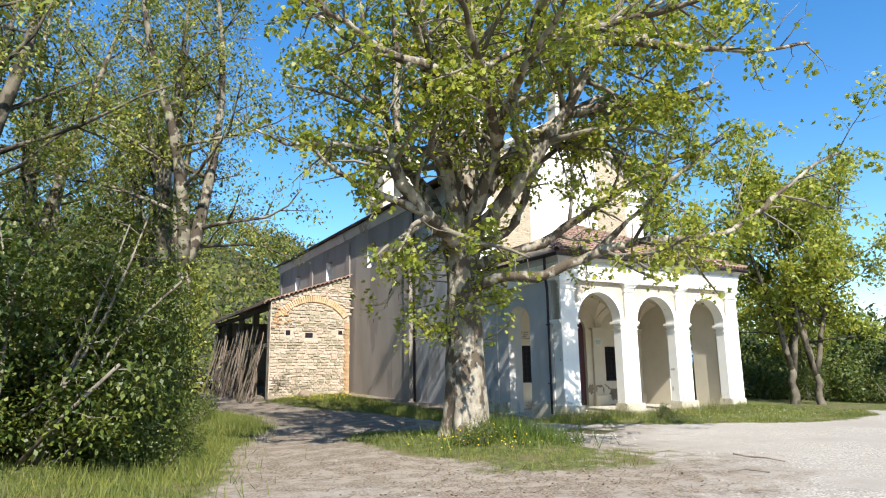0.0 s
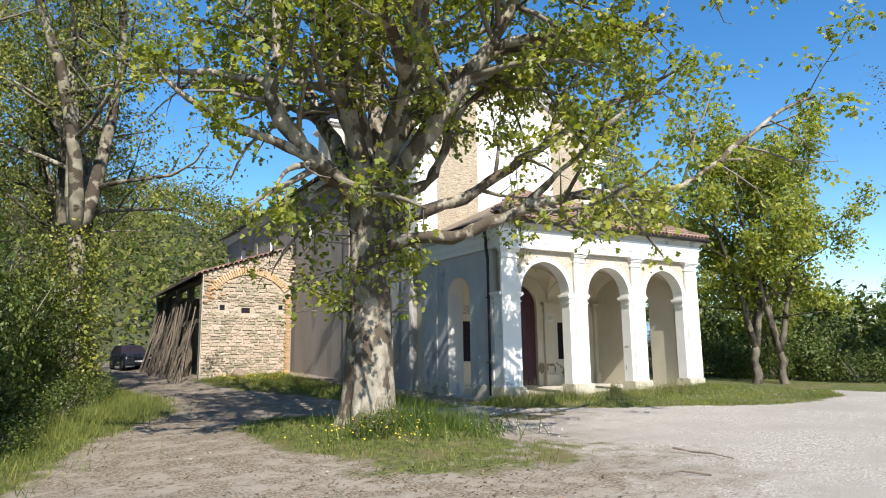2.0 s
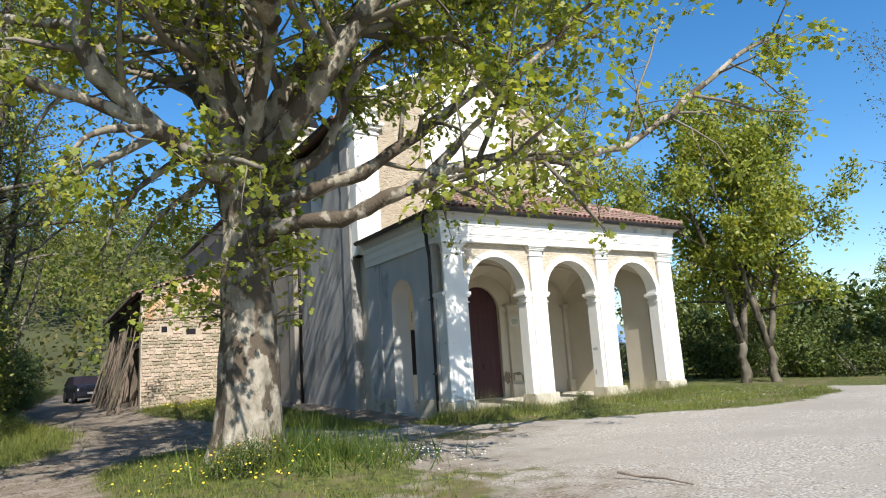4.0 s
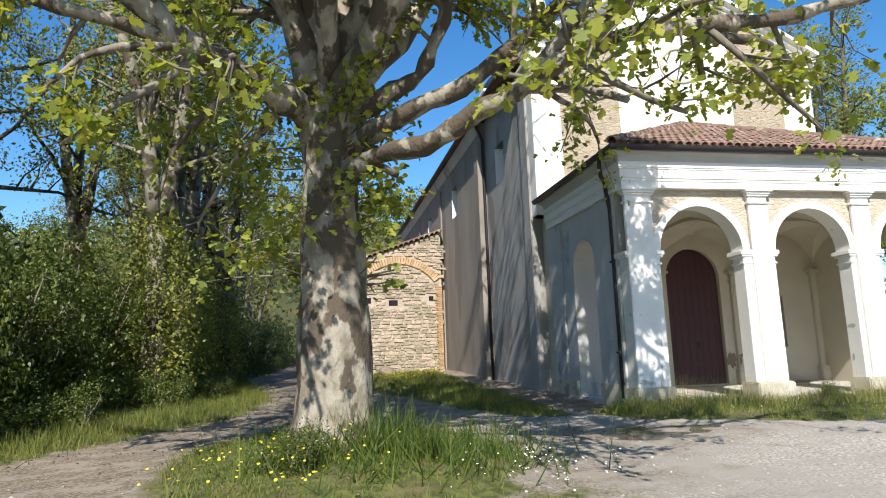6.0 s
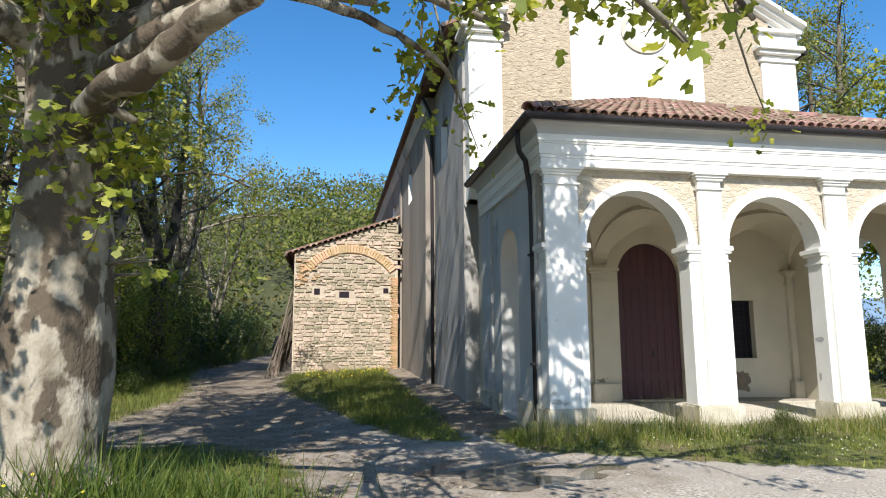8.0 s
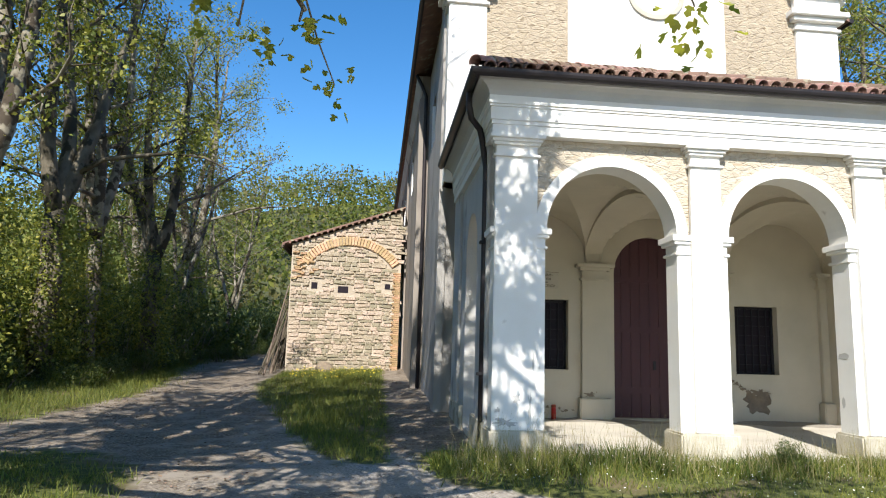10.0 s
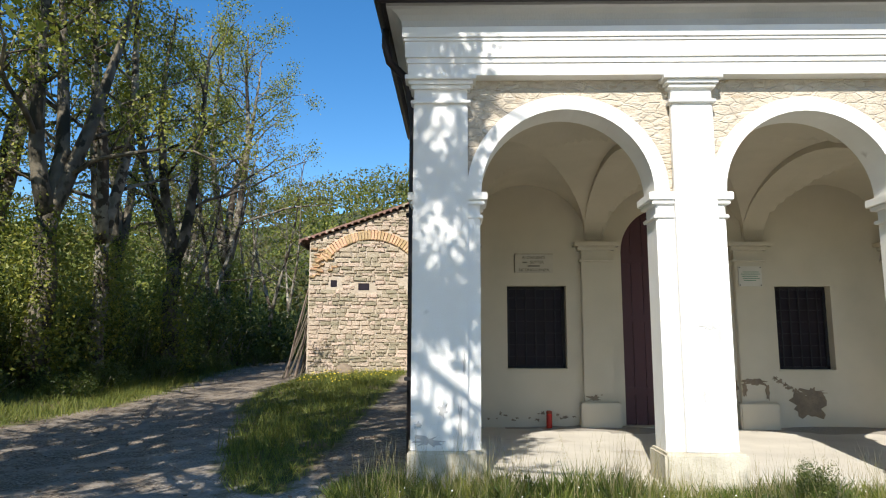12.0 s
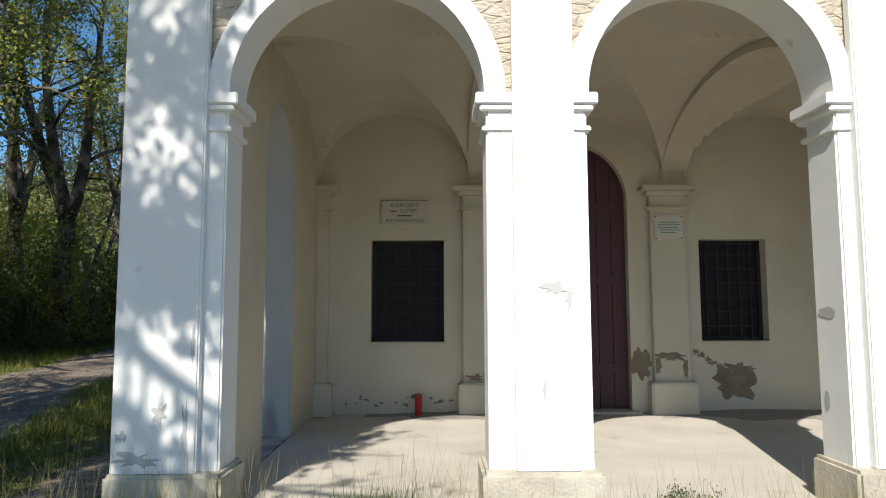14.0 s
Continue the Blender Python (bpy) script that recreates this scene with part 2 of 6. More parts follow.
def ground_material():
    m = bpy.data.materials.new("ground")
    m.use_nodes = True
    t = m.node_tree
    n, l = t.nodes, t.links
    b = n["Principled BSDF"]
    b.inputs["Roughness"].default_value = 0.95
    b.inputs["Specular IOR Level"].default_value = 0.15
    co = n.new("ShaderNodeTexCoord")

    def noise_tex(s, d=6.0):
        x = n.new("ShaderNodeTexNoise")
        x.inputs["Scale"].default_value, x.inputs["Detail"].default_value = s, d
        l.new(co.outputs["Object"], x.inputs["Vector"])
        return x.outputs[0]

    def ramp(src, a, c):
        r = n.new("ShaderNodeMapRange")
        r.inputs["From Min"].default_value, r.inputs["From Max"].default_value = a, c
        l.new(src, r.inputs["Value"])
        return r.outputs[0]

    def blend(fac, a, c):
        x = n.new("ShaderNodeMix")
        x.data_type = "RGBA"
        l.new(fac, x.inputs["Factor"])
        for sock, v in ((x.inputs[6], a), (x.inputs[7], c)):
            if isinstance(v, tuple):
                sock.default_value = (*v, 1)
            else:
                l.new(v, sock)
        return x.outputs[2]

    def attr(name):
        a = n.new("ShaderNodeAttribute")
        a.attribute_name = name
        return a.outputs["Fac"]

    gravel = blend(ramp(noise_tex(32, 6), 0.38, 0.64), (0.20, 0.18, 0.155), (0.50, 0.46, 0.405))
    gravel = blend(ramp(noise_tex(5.0, 8), 0.52, 0.64), gravel, (0.33, 0.295, 0.25))
    gravel = blend(ramp(noise_tex(0.5), 0.42, 0.62), gravel, (0.30, 0.272, 0.235))
    dirt = blend(ramp(noise_tex(30, 4), 0.35, 0.68), (0.085, 0.066, 0.05), (0.33, 0.275, 0.21))
    dirt = blend(ramp(noise_tex(2.0, 9), 0.47, 0.6), dirt, (0.27, 0.23, 0.185))
    dirt = blend(ramp(noise_tex(9.0, 6), 0.56, 0.66), dirt, (0.15, 0.12, 0.09))
    soil = blend(ramp(noise_tex(8, 5), 0.4, 0.65), (0.06, 0.07, 0.024), (0.135, 0.145, 0.042))
    soil = blend(ramp(noise_tex(1.2), 0.5, 0.66), soil, (0.14, 0.115, 0.06))

    def edge(a, width=0.12):
        s = n.new("ShaderNodeMath")
        s.operation = "ADD"
        l.new(a, s.inputs[0])
        w = n.new("ShaderNodeMapRange")
        w.inputs["To Min"].default_value, w.inputs["To Max"].default_value = -0.55, 0.55
        l.new(noise_tex(2.6, 8), w.inputs["Value"])
        l.new(w.outputs[0], s.inputs[1])
        return ramp(s.outputs[0], 0.5 - width, 0.5 + width)

    col = blend(edge(attr("dirt"), 0.25), gravel, dirt)
    col = blend(edge(attr("grass")), col, soil)
    l.new(col, b.inputs["Base Color"])
    bp = n.new("ShaderNodeBump")
    bp.inputs["Strength"].default_value, bp.inputs["Distance"].default_value = 0.9, 0.02
    l.new(noise_tex(38, 5), bp.inputs["Height"])
    l.new(bp.outputs[0], b.inputs["Normal"])
    return m


M_GROUND = ground_material()


# ---- mesh helpers ----
def obj(name, verts, faces, material, parent=None, label="", smooth=False):
    me = bpy.data.meshes.new(name)
    me.from_pydata([tuple(v) for v in verts], [], [tuple(f) for f in faces])
    me.materials.append(material)
    if smooth:
        me.polygons.foreach_set("use_smooth", [True] * len(me.polygons))
    me.update()
    ob = new(name, me)
    if parent is not None:
        ob.parent = parent
    if label:
        ob["label"] = label
    return ob


def part(name, bm, material, parent=None, label="", smooth=False):
    me = bpy.data.meshes.new(name)
    bm.normal_update()
    bm.to_mesh(me)
    bm.free()
    me.materials.append(material)
    if smooth:
        me.polygons.foreach_set("use_smooth", [True] * len(me.polygons))
    ob = new(name, me)
    if parent is not None:
        ob.parent = parent
    if label:
        ob["label"] = label
    return ob


def box(bm, x0, x1, y0, y1, z0, z1, bevel=0.0):
    r = bmesh.ops.create_cube(bm, size=1)
    bmesh.ops.scale(bm, vec=(x1 - x0, y1 - y0, z1 - z0), verts=r["verts"])
    bmesh.ops.translate(bm, vec=((x0 + x1) / 2, (y0 + y1) / 2, (z0 + z1) / 2), verts=r["verts"])
    if bevel:
        edges = list({e for v in r["verts"] for e in v.link_edges})
        bmesh.ops.bevel(bm, geom=edges, offset=bevel, segments=2, affect="EDGES")
    return bm


def boxed(name, ext, material, parent, bevel=0.01, label=""):
    return part(name, box(bmesh.new(), *ext, bevel), material, parent, label)


def profile_run(pts, path, closed_ends=True):
    """A moulding: the (out, z) profile pts swept along corner points path [(x, y, nx, ny)], out along the mitred normal."""
    verts, faces = [], []
    k = len(pts)
    for x, y, nx, ny in path:
        verts += [(x + o * nx, y + o * ny, z) for o, z in pts]
    for i in range(len(path) - 1):
        for j in range(k):
            a, b2 = i * k + j, i * k + (j + 1) % k
            faces.append((a, b2, b2 + k, a + k))
    if closed_ends:
        faces.append(tuple(range(k))[::-1])
        faces.append(tuple((len(path) - 1) * k + j for j in range(k)))
    return verts, faces


def arch_curve(a, b, spring, steps=20):
    c, r = (a + b) / 2, (b - a) / 2
    return [(c - r * math.cos(math.pi * i / steps), spring + r * math.sin(math.pi * i / steps)) for i in range(steps + 1)]


def arcade(u0, u1, z0, z1, openings, d0, d1, place):
    """A wall over u from u0 to u1 and z0 to z1, from depth d0 to d1, pierced by round-headed openings (a, b, sill, spring)."""
    verts, faces = [], []

    def add(u, d, z):
        verts.append(place(u, d, z))
        return len(verts) - 1

    def quad(p, q, flip=False):
        # p, q: lower and upper (u, z) pairs of the left and right column
        for d in (d0, d1):
            f = [add(p[0][0], d, p[0][1]), add(q[0][0], d, q[0][1]), add(q[1][0], d, q[1][1]), add(p[1][0], d, p[1][1])]
            faces.append(f if d == d0 else f[::-1])

    def rim(p, q):
        faces.append([add(p[0], d0, p[1]), add(p[0], d1, p[1]), add(q[0], d1, q[1]), add(q[0], d0, q[1])])

    at = u0
    for a, b, sill, spring in openings:
        quad(((at, z0), (at, z1)), ((a, z0), (a, z1)))
        curve = arch_curve(a, b, spring)
        for p, q in zip(curve, curve[1:]):
            quad((p, (p[0], z1)), (q, (q[0], z1)))
            rim(p, q)
        rim((a, max(z0, sill)), (a, spring))
        rim((b, spring), (b, max(z0, sill)))
        if sill > z0:
            quad(((a, z0), (a, sill)), ((b, z0), (b, sill)))
            rim((b, sill), (a, sill))
        at = b
    quad(((at, z0), (at, z1)), ((u1, z0), (u1, z1)))
    rim((u0, z0), (u0, z1))
    rim((u1, z1), (u1, z0))
    rim((u0, z1), (u1, z1))
    if all(o[2] > z0 for o in openings):
        rim((u1, z0), (u0, z0))
    return verts, faces


def tube(verts, faces, points, radii, sides=8):
    """Adds a tapered tube through the points."""
    base = len(verts)
    up = Vector((0.31, 0.2, 0.93))
    for i, (p, r) in enumerate(zip(points, radii)):
        a = points[max(i - 1, 0)]
        c = points[min(i + 1, len(points) - 1)]
        d = (Vector(c) - Vector(a)).normalized()
        s = d.cross(up)
        s = s.normalized() if s.length > 0.05 else d.cross(Vector((1, 0, 0))).normalized()
        w = d.cross(s)
        for k in range(sides):
            g = 2 * math.pi * k / sides
            verts.append(tuple(Vector(p) + (math.cos(g) * s + math.sin(g) * w) * float(r)))
    for i in range(len(points) - 1):
        for k in range(sides):
            a, b = base + i * sides + k, base + i * sides + (k + 1) % sides
            faces.append((a, b, b + sides, a + sides))
    faces.append(tuple(base + k for k in range(sides))[::-1])
    faces.append(tuple(base + (len(points) - 1) * sides + k for k in range(sides)))


# ---- ground ----
def edge_left(y):
    return np.interp(y, [-20, 4, 8, 11, 14, 17, 20, 24, 28, 36, 46, 60, 90], [0.5, 0.6, 1.4, 2.4, 3.1, 4.2, 5.5, 5.9, 5.4, 4.0, 3.0, 1.6, -2])


def ground_z(x, y):
    x, y = np.asarray(x, float), np.asarray(y, float)
    z = 0.46 + 0.10 * np.clip((y - 11.5) / 4.0, 0, 1) * np.clip((x - 10.3) / 2.2, 0, 1) * np.clip((31 - x) / 6, 0, 1)
    z = z + 0.30 * np.clip((y - 17) / 13, 0, 1) * np.clip((x - 7.0) / 2.5, 0, 1)
    z = z + 0.15 * np.clip((y - 18) / 10, 0, 1) + 0.4 * np.clip((y - 30) / 16, 0, 1) + 1.2 * np.clip((y - 46) / 50, 0, 1)
    z = z + 0.24 * np.exp(-(((x - 7.5) / 1.9) ** 2 + ((y - 12.4) / 2.3) ** 2))
    z = z + 0.5 * np.clip((edge_left(y) - x - 0.8) / 4, 0, 1) * np.clip((y - 3) / 8, 0, 1)
    z = z + 0.02 * np.sin(x * 1.7 + 0.6 * y) * np.sin(y * 1.3)
    hollow = np.clip(1.6 - np.sqrt(((x - 12.0) / 1.25) ** 2 + ((y - 13.6) / 0.9) ** 2), 0, 1) ** 0.7
    return z * (1 - hollow) + hollow * (0.475 + 0.022 * np.sin(4 * x + 1.3 * y) * np.sin(3.1 * y - x))


def smooth_in(d, w=0.5):
    return np.clip(0.5 + d / (2 * w), 0, 1)


def grass_mask(x, y):
    x, y = np.asarray(x, float), np.asarray(y, float)
    left = smooth_in(edge_left(y) - x)
    isl = smooth_in(1.0 - np.sqrt(((x - 7.55) / 2.0) ** 2 + ((y - 12.8) / 4.0) ** 2), 0.22)
    tongue = 0.62 * smooth_in(1.0 - np.sqrt(((x - 7.9) / 2.4) ** 2 + ((y - 9.2) / 1.25) ** 2), 0.5)
    front = smooth_in(y - np.interp(x, [10, 11.2, 12.4, 13.9, 15.3, 19, 23, 27, 30], [17.5, 16.6, 14.9, 14.0, 13.2, 11.6, 12.2, 16, 20]), 0.35) * smooth_in(16.7 - y, 0.3) * smooth_in(x - 12.2, 0.5)
    side = smooth_in(x - np.interp(y, [15, 16, 18.3, 21, 23, 27, 32], [11.9, 11.3, 10.4, 9.7, 9.0, 8.3, 8.2])) * smooth_in(11.9 - x, 0.3) * smooth_in(y - 15.6) * smooth_in(33 - y)
    right = smooth_in(x - np.interp(y, [-30, 6, 10, 14, 19, 30], [34, 30, 27.5, 24, 22.5, 22]), 0.8)
    return np.clip(np.maximum.reduce([left, isl, tongue, front, side, right]), 0, 1)


def dirt_mask(x, y):
    x, y = np.asarray(x, float), np.asarray(y, float)
    road = smooth_in(10.5 - x, 2.0) * smooth_in(y - 8, 3)
    near = smooth_in(1.0 - np.sqrt(((x - 6.5) / 4.0) ** 2 + ((y - 8.0) / 2.6) ** 2), 0.5) * 0.8
    by_wall = smooth_in(x - 11.0) * smooth_in(13.2 - x) * smooth_in(y - 16.5)
    wetside = 0.6 * smooth_in(1.0 - np.sqrt(((x - 11.5) / 2.5) ** 2 + ((y - 13.5) / 2.0) ** 2), 0.6)
    return np.clip(np.maximum.reduce([road, near, by_wall, wetside]), 0, 1)


def build_ground():
    def steps(lo, hi, a, b, fine):
        mid = np.arange(a, b + fine, fine)
        out, d, p = [], fine, a
        while p > lo:
            d *= 1.35
            p -= d
            out.append(p)
        up, d, p = [], fine, mid[-1]
        while p < hi:
            d *= 1.35
            p += d
            up.append(p)
        return np.array(out[::-1] + list(mid) + up)

    xs, ys = steps(-900, 900, -4, 28, 0.22), steps(-900, 1200, 2, 36, 0.22)
    gx, gy = np.meshgrid(xs, ys)
    z = ground_z(gx, gy)
    r = np.random.RandomState(3)
    z = z + r.normal(0, 0.006, z.shape) * (np.abs(gx - 12) < 18)
    nx, ny = len(xs), len(ys)
    idx = np.arange(nx * ny).reshape(ny, nx)
    f = np.stack([idx[:-1, :-1], idx[:-1, 1:], idx[1:, 1:], idx[1:, :-1]], -1).reshape(-1, 4)
    g = obj("ground", np.stack([gx, gy, z], -1).reshape(-1, 3).tolist(), f.tolist(), M_GROUND, smooth=True)
    for name, fn in (("grass", grass_mask), ("dirt", dirt_mask)):
        a = g.data.attributes.new(name, "FLOAT", "POINT")
        a.data.foreach_set("value", fn(gx, gy).reshape(-1))
    return tagged(g, "pale gravel yard with dirt track and grassy verges", "ground", kind="structure")


build_ground()

# ---- church ----
XC = 17.25
FLOOR = 0.65
church = tagged(new("church"), "white-washed country church with arcaded portico and tiled roof", "church")
bells = tagged(new("bell_tower"), "cream plaster bell tower with dark cupola behind the nave", "tower")


def both(x):
    return 2 * XC - x


def sided(a, b):
    """The span a..b and its mirror image about the church's axis."""
    return ((a, b), (both(b), both(a)))


front = lambda u, d, z: (u, d, z)
# front arcade: spandrels in rubble, piers and archivolts in limewash
OPEN = [(13.83, 15.65), (16.365, 18.135), (18.85, 20.67)]
v, f = arcade(13.30, 21.20, 3.56, 4.80, [(a, b, 0.0, 3.56) for a, b in OPEN], 15.97, 16.30, front)
obj("spandrel_wall", v, f, M_RUBBLE, church, "rough ochre rubble wall over the arches")
for a, b in OPEN:
    # archivolt band, proud of the wall, and its white soffit lining
    c1, c0 = arch_curve(a - 0.14, b + 0.14, 3.56, 28), arch_curve(a + 0.012, b - 0.012, 3.56, 28)
    verts, faces = [], []
    for (x1, z1), (x0, z0) in zip(c1, c0):
        verts += [(x0, 15.925, z0), (x1, 15.925, z1), (x1, 15.98, z1), (x0, 16.32, z0)]
    for i in range(28):
        for j in range(4):
            p, q = 4 * i + j, 4 * i + (j + 1) % 4
            faces.append((p, q, q + 4, p + 4))
    obj("archivolt", verts, faces, M_WHITE, church)


def pier(x0, x1, p0, p1):
    shaft = boxed("pier", (x0, x1, 15.95, 16.32, 0.5, 3.56), M_WHITE, church, 0.015, "white limewashed pier with flaking paint")
    boxed("pilaster", (p0, p1, 15.875, 15.96, 0.95, 4.52), M_WHITE, church, 0.012)
    bm = bmesh.new()
    box(bm, x0 - 0.05, x1 + 0.05, 15.83, 16.38, 0.35, 0.955, 0.025)
    part("plinth", bm, M_BASE, church, "weathered stone plinth")
    for z0, z1, o in ((3.475, 3.56, 0.075), (3.43, 3.475, 0.045), (3.285, 3.325, 0.028)):
        bm = bmesh.new()
        box(bm, x0 - o, x1 + o, 15.95 - o * 0.6, 16.32 + o, z0, z1, 0.008)
        part("impost", bm, M_WHITE, church)
    for z0, z1, o in ((4.50, 4.535, 0.03), (4.66, 4.70, 0.03), (4.70, 4.745, 0.055), (4.745, 4.795, 0.09)):
        bm = bmesh.new()
        box(bm, p0 - o, p1 + o, 15.87 - o, 15.985, z0, z1, 0.006)
        part("capital", bm, M_WHITE, church)
    boxed("pilaster", (p0 + 0.004, p1 - 0.004, 15.88, 15.985, 4.515, 4.78), M_WHITE, church, 0.008)


pier(13.15, 13.83, 13.13, 13.70)
pier(15.65, 16.365, 15.83, 16.26)
pier(18.135, 18.85, 18.24, 18.67)
pier(20.67, 21.35, 20.80, 21.37)

# entablature, mitred round the three sides
PATH3 = [(13.15, 20.2, -1, 0), (13.15, 15.9, -1, -1), (21.35, 15.9, 1, -1), (21.35, 20.2, 1, 0)]
prof = [(-0.2, 4.795), (0.08, 4.795), (0.08, 4.921), (0.076, 4.926), (0.094, 4.93), (0.094, 4.977), (0.09, 4.982), (0.112, 4.986), (0.112, 5.155), (0.108, 5.16), (0.126, 5.164),
        (0.126, 5.189), (0.122, 5.194), (0.142, 5.198), (0.142, 5.25), (0.14, 5.31), (-0.2, 5.31)]
v, f = profile_run(prof, PATH3)
obj("entablature", v, f, M_WHITE, church, "moulded white entablature")
cove = [(-0.2, 5.312), (0.14, 5.312), (0.155, 5.37), (0.19, 5.42), (0.25, 5.455), (0.30, 5.46), (0.30, 5.56), (-0.2, 5.56)]
v, f = profile_run(cove, PATH3)
obj("cove", v, f, M_GREY, church, "grey plaster cove under the eaves")
gut = [(0.30 + 0.06 - 0.075 * math.cos(g), 5.56 - 0.089 * math.sin(g)) for g in np.linspace(0, math.pi, 9)]
gut += [(0.30 + 0.06 + 0.05 * math.cos(g), 5.56 - 0.095 * math.sin(g)) for g in np.linspace(0, math.pi, 9)]
v, f = profile_run(gut, PATH3)
obj("gutter", v, f, M_COPPER, church, "dark metal half-round gutter", smooth=False)

# downpipe with its offset at the corner
verts, faces = [], []
tube(verts, faces, [(12.79, 16.15, 5.47), (12.79, 16.15, 5.28), (12.83, 16.2, 5.12), (12.98, 16.36, 5.02), (13.03, 16.45, 4.88), (13.07, 16.45, 4.62), (13.09, 16.45, 4.5),
                    (13.09, 16.45, 3), (13.09, 16.45, 0.72)], [0.045] * 9, 10)
obj("downpipe", verts, faces, M_COPPER, church, "dark metal downpipe", smooth=True)
for z in (1.6, 3.4):
    boxed("pipe_clip", (13.02, 13.15, 16.39, 16.51, z, z + 0.04), M_IRON, church, 0.005)

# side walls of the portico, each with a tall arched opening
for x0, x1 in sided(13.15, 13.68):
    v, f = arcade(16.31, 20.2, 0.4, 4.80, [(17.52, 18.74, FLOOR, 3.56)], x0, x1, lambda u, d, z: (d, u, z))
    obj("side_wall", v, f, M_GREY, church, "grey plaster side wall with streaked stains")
    inner = x1 if x0 < XC else x0
    s = 1 if x0 < XC else -1
    v, f = arcade(16.45, 20.18, FLOOR, 4.78, [(17.52, 18.74, FLOOR, 3.56)], inner + 0.004 * s, inner + 0.02 * s, lambda u, d, z: (d, u, z))
    obj("inner_lining", v, f, M_CREAM, church)
    o = x0 if x0 < XC else x1
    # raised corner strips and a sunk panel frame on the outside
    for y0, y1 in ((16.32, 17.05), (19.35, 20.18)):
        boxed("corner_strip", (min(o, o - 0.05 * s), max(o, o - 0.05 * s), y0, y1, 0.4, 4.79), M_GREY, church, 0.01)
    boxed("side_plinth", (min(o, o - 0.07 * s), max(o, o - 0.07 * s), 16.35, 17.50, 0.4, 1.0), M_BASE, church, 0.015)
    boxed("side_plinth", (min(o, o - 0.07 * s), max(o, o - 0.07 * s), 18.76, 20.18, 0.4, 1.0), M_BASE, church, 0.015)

# back wall of the portico, with the door and two windows cut through
WIN = [(14.42, 15.40), (18.85, 19.76)]
DOOR = (16.33, 17.89)


for a, b, z0, z1 in ((13.15, WIN[0][0], 0.4, 6.6), (WIN[0][1], DOOR[0] - 0.2, 0.4, 6.6), (DOOR[1] + 0.2, WIN[1][0], 0.4, 6.6), (WIN[1][1], 21.35, 0.4, 6.6),
                     (*WIN[0], 0.4, 1.585), (*WIN[0], 2.955, 6.6), (*WIN[1], 0.4, 1.585), (*WIN[1], 2.955, 6.6)):
    boxed("back_wall", (a, b, 20.2, 20.7, z0, z1), M_CREAM, church, 0.0, "cream plaster wall with flaked patches near the floor")
v, f = arcade(DOOR[0] - 0.2, DOOR[1] + 0.2, 0.4, 6.6, [(DOOR[0], DOOR[1], FLOOR, 3.51)], 20.2, 20.7, front)
obj("door_wall", v, f, M_CREAM, church)

# door: two leaves of boards under a round head, set back
door = part("door", bmesh.new(), M_DOOR, church, "tall arched oxblood painted wooden door, shut")
n_boards = 8
w = (DOOR[1] - DOOR[0]) / n_boards
for i in range(n_boards):
    a, b = DOOR[0] + i * w + 0.004, DOOR[0] + (i + 1) * w - 0.004
    c, r = (DOOR[0] + DOOR[1]) / 2, (DOOR[1] - DOOR[0]) / 2
    top = lambda x: 3.51 + math.sqrt(max(r * r - (x - c) ** 2, 0.0)) + 0.02
    us = np.linspace(a, b, 5)
    verts = [(u, y, z) for u in us for y, z in ((20.33, 0.66), (20.33, top(u)), (20.38, top(u)), (20.38, 0.66))]
    faces = [(4 * k + j, 4 * k + (j + 1) % 4, 4 * k + 4 + (j + 1) % 4, 4 * k + 4 + j) for k in range(4) for j in range(4)] + [(3, 2, 1, 0), (16, 17, 18, 19)]
    obj("board", verts, faces, M_DOOR, door)
for z in (1.15, 2.35, 3.35):
    boxed("door_rail", (DOOR[0] + 0.02, DOOR[1] - 0.02, 20.318, 20.332, z, z + 0.13), M_DOOR, door, 0.004)
boxed("lock_plate", (17.17, 17.23, 20.308, 20.332, 1.62, 1.80), M_IRON, door, 0.004)
boxed("threshold", (DOOR[0] - 0.1, DOOR[1] + 0.1, 20.05, 20.45, 0.55, 0.685), M_BASE, church, 0.015)

# windows behind iron grilles
for a, b in WIN:
    win = boxed("window", (a - 0.02, b + 0.02, 20.40, 20.43, 1.56, 2.98), M_PANE_HOLE, church, 0.0, "dark window behind an iron grille")
    for x0, x1, z0, z1 in ((a, a + 0.05, 1.586, 2.954), (b - 0.05, b, 1.586, 2.954), (a, b, 1.586, 1.636), (a, b, 2.904, 2.954)):
        boxed("frame", (x0, x1, 20.36, 20.40, z0, z1), M_IRON, win, 0.004)
    for i in range(1, 6):
        x = a + (b - a) * i / 6
        boxed("bar", (x - 0.009, x + 0.009, 20.345, 20.363, 1.60, 2.94), M_IRON, win, 0.003)
    for i in range(1, 7):
        z = 1.586 + 1.37 * i / 7
        boxed("bar", (a + 0.01, b - 0.01, 20.33, 20.345, z - 0.009, z + 0.009), M_IRON, win, 0.003)
    boxed("sill", (a - 0.01, b + 0.02, 20.17, 20.40, 1.555, 1.59), M_CREAM, church, 0.008)

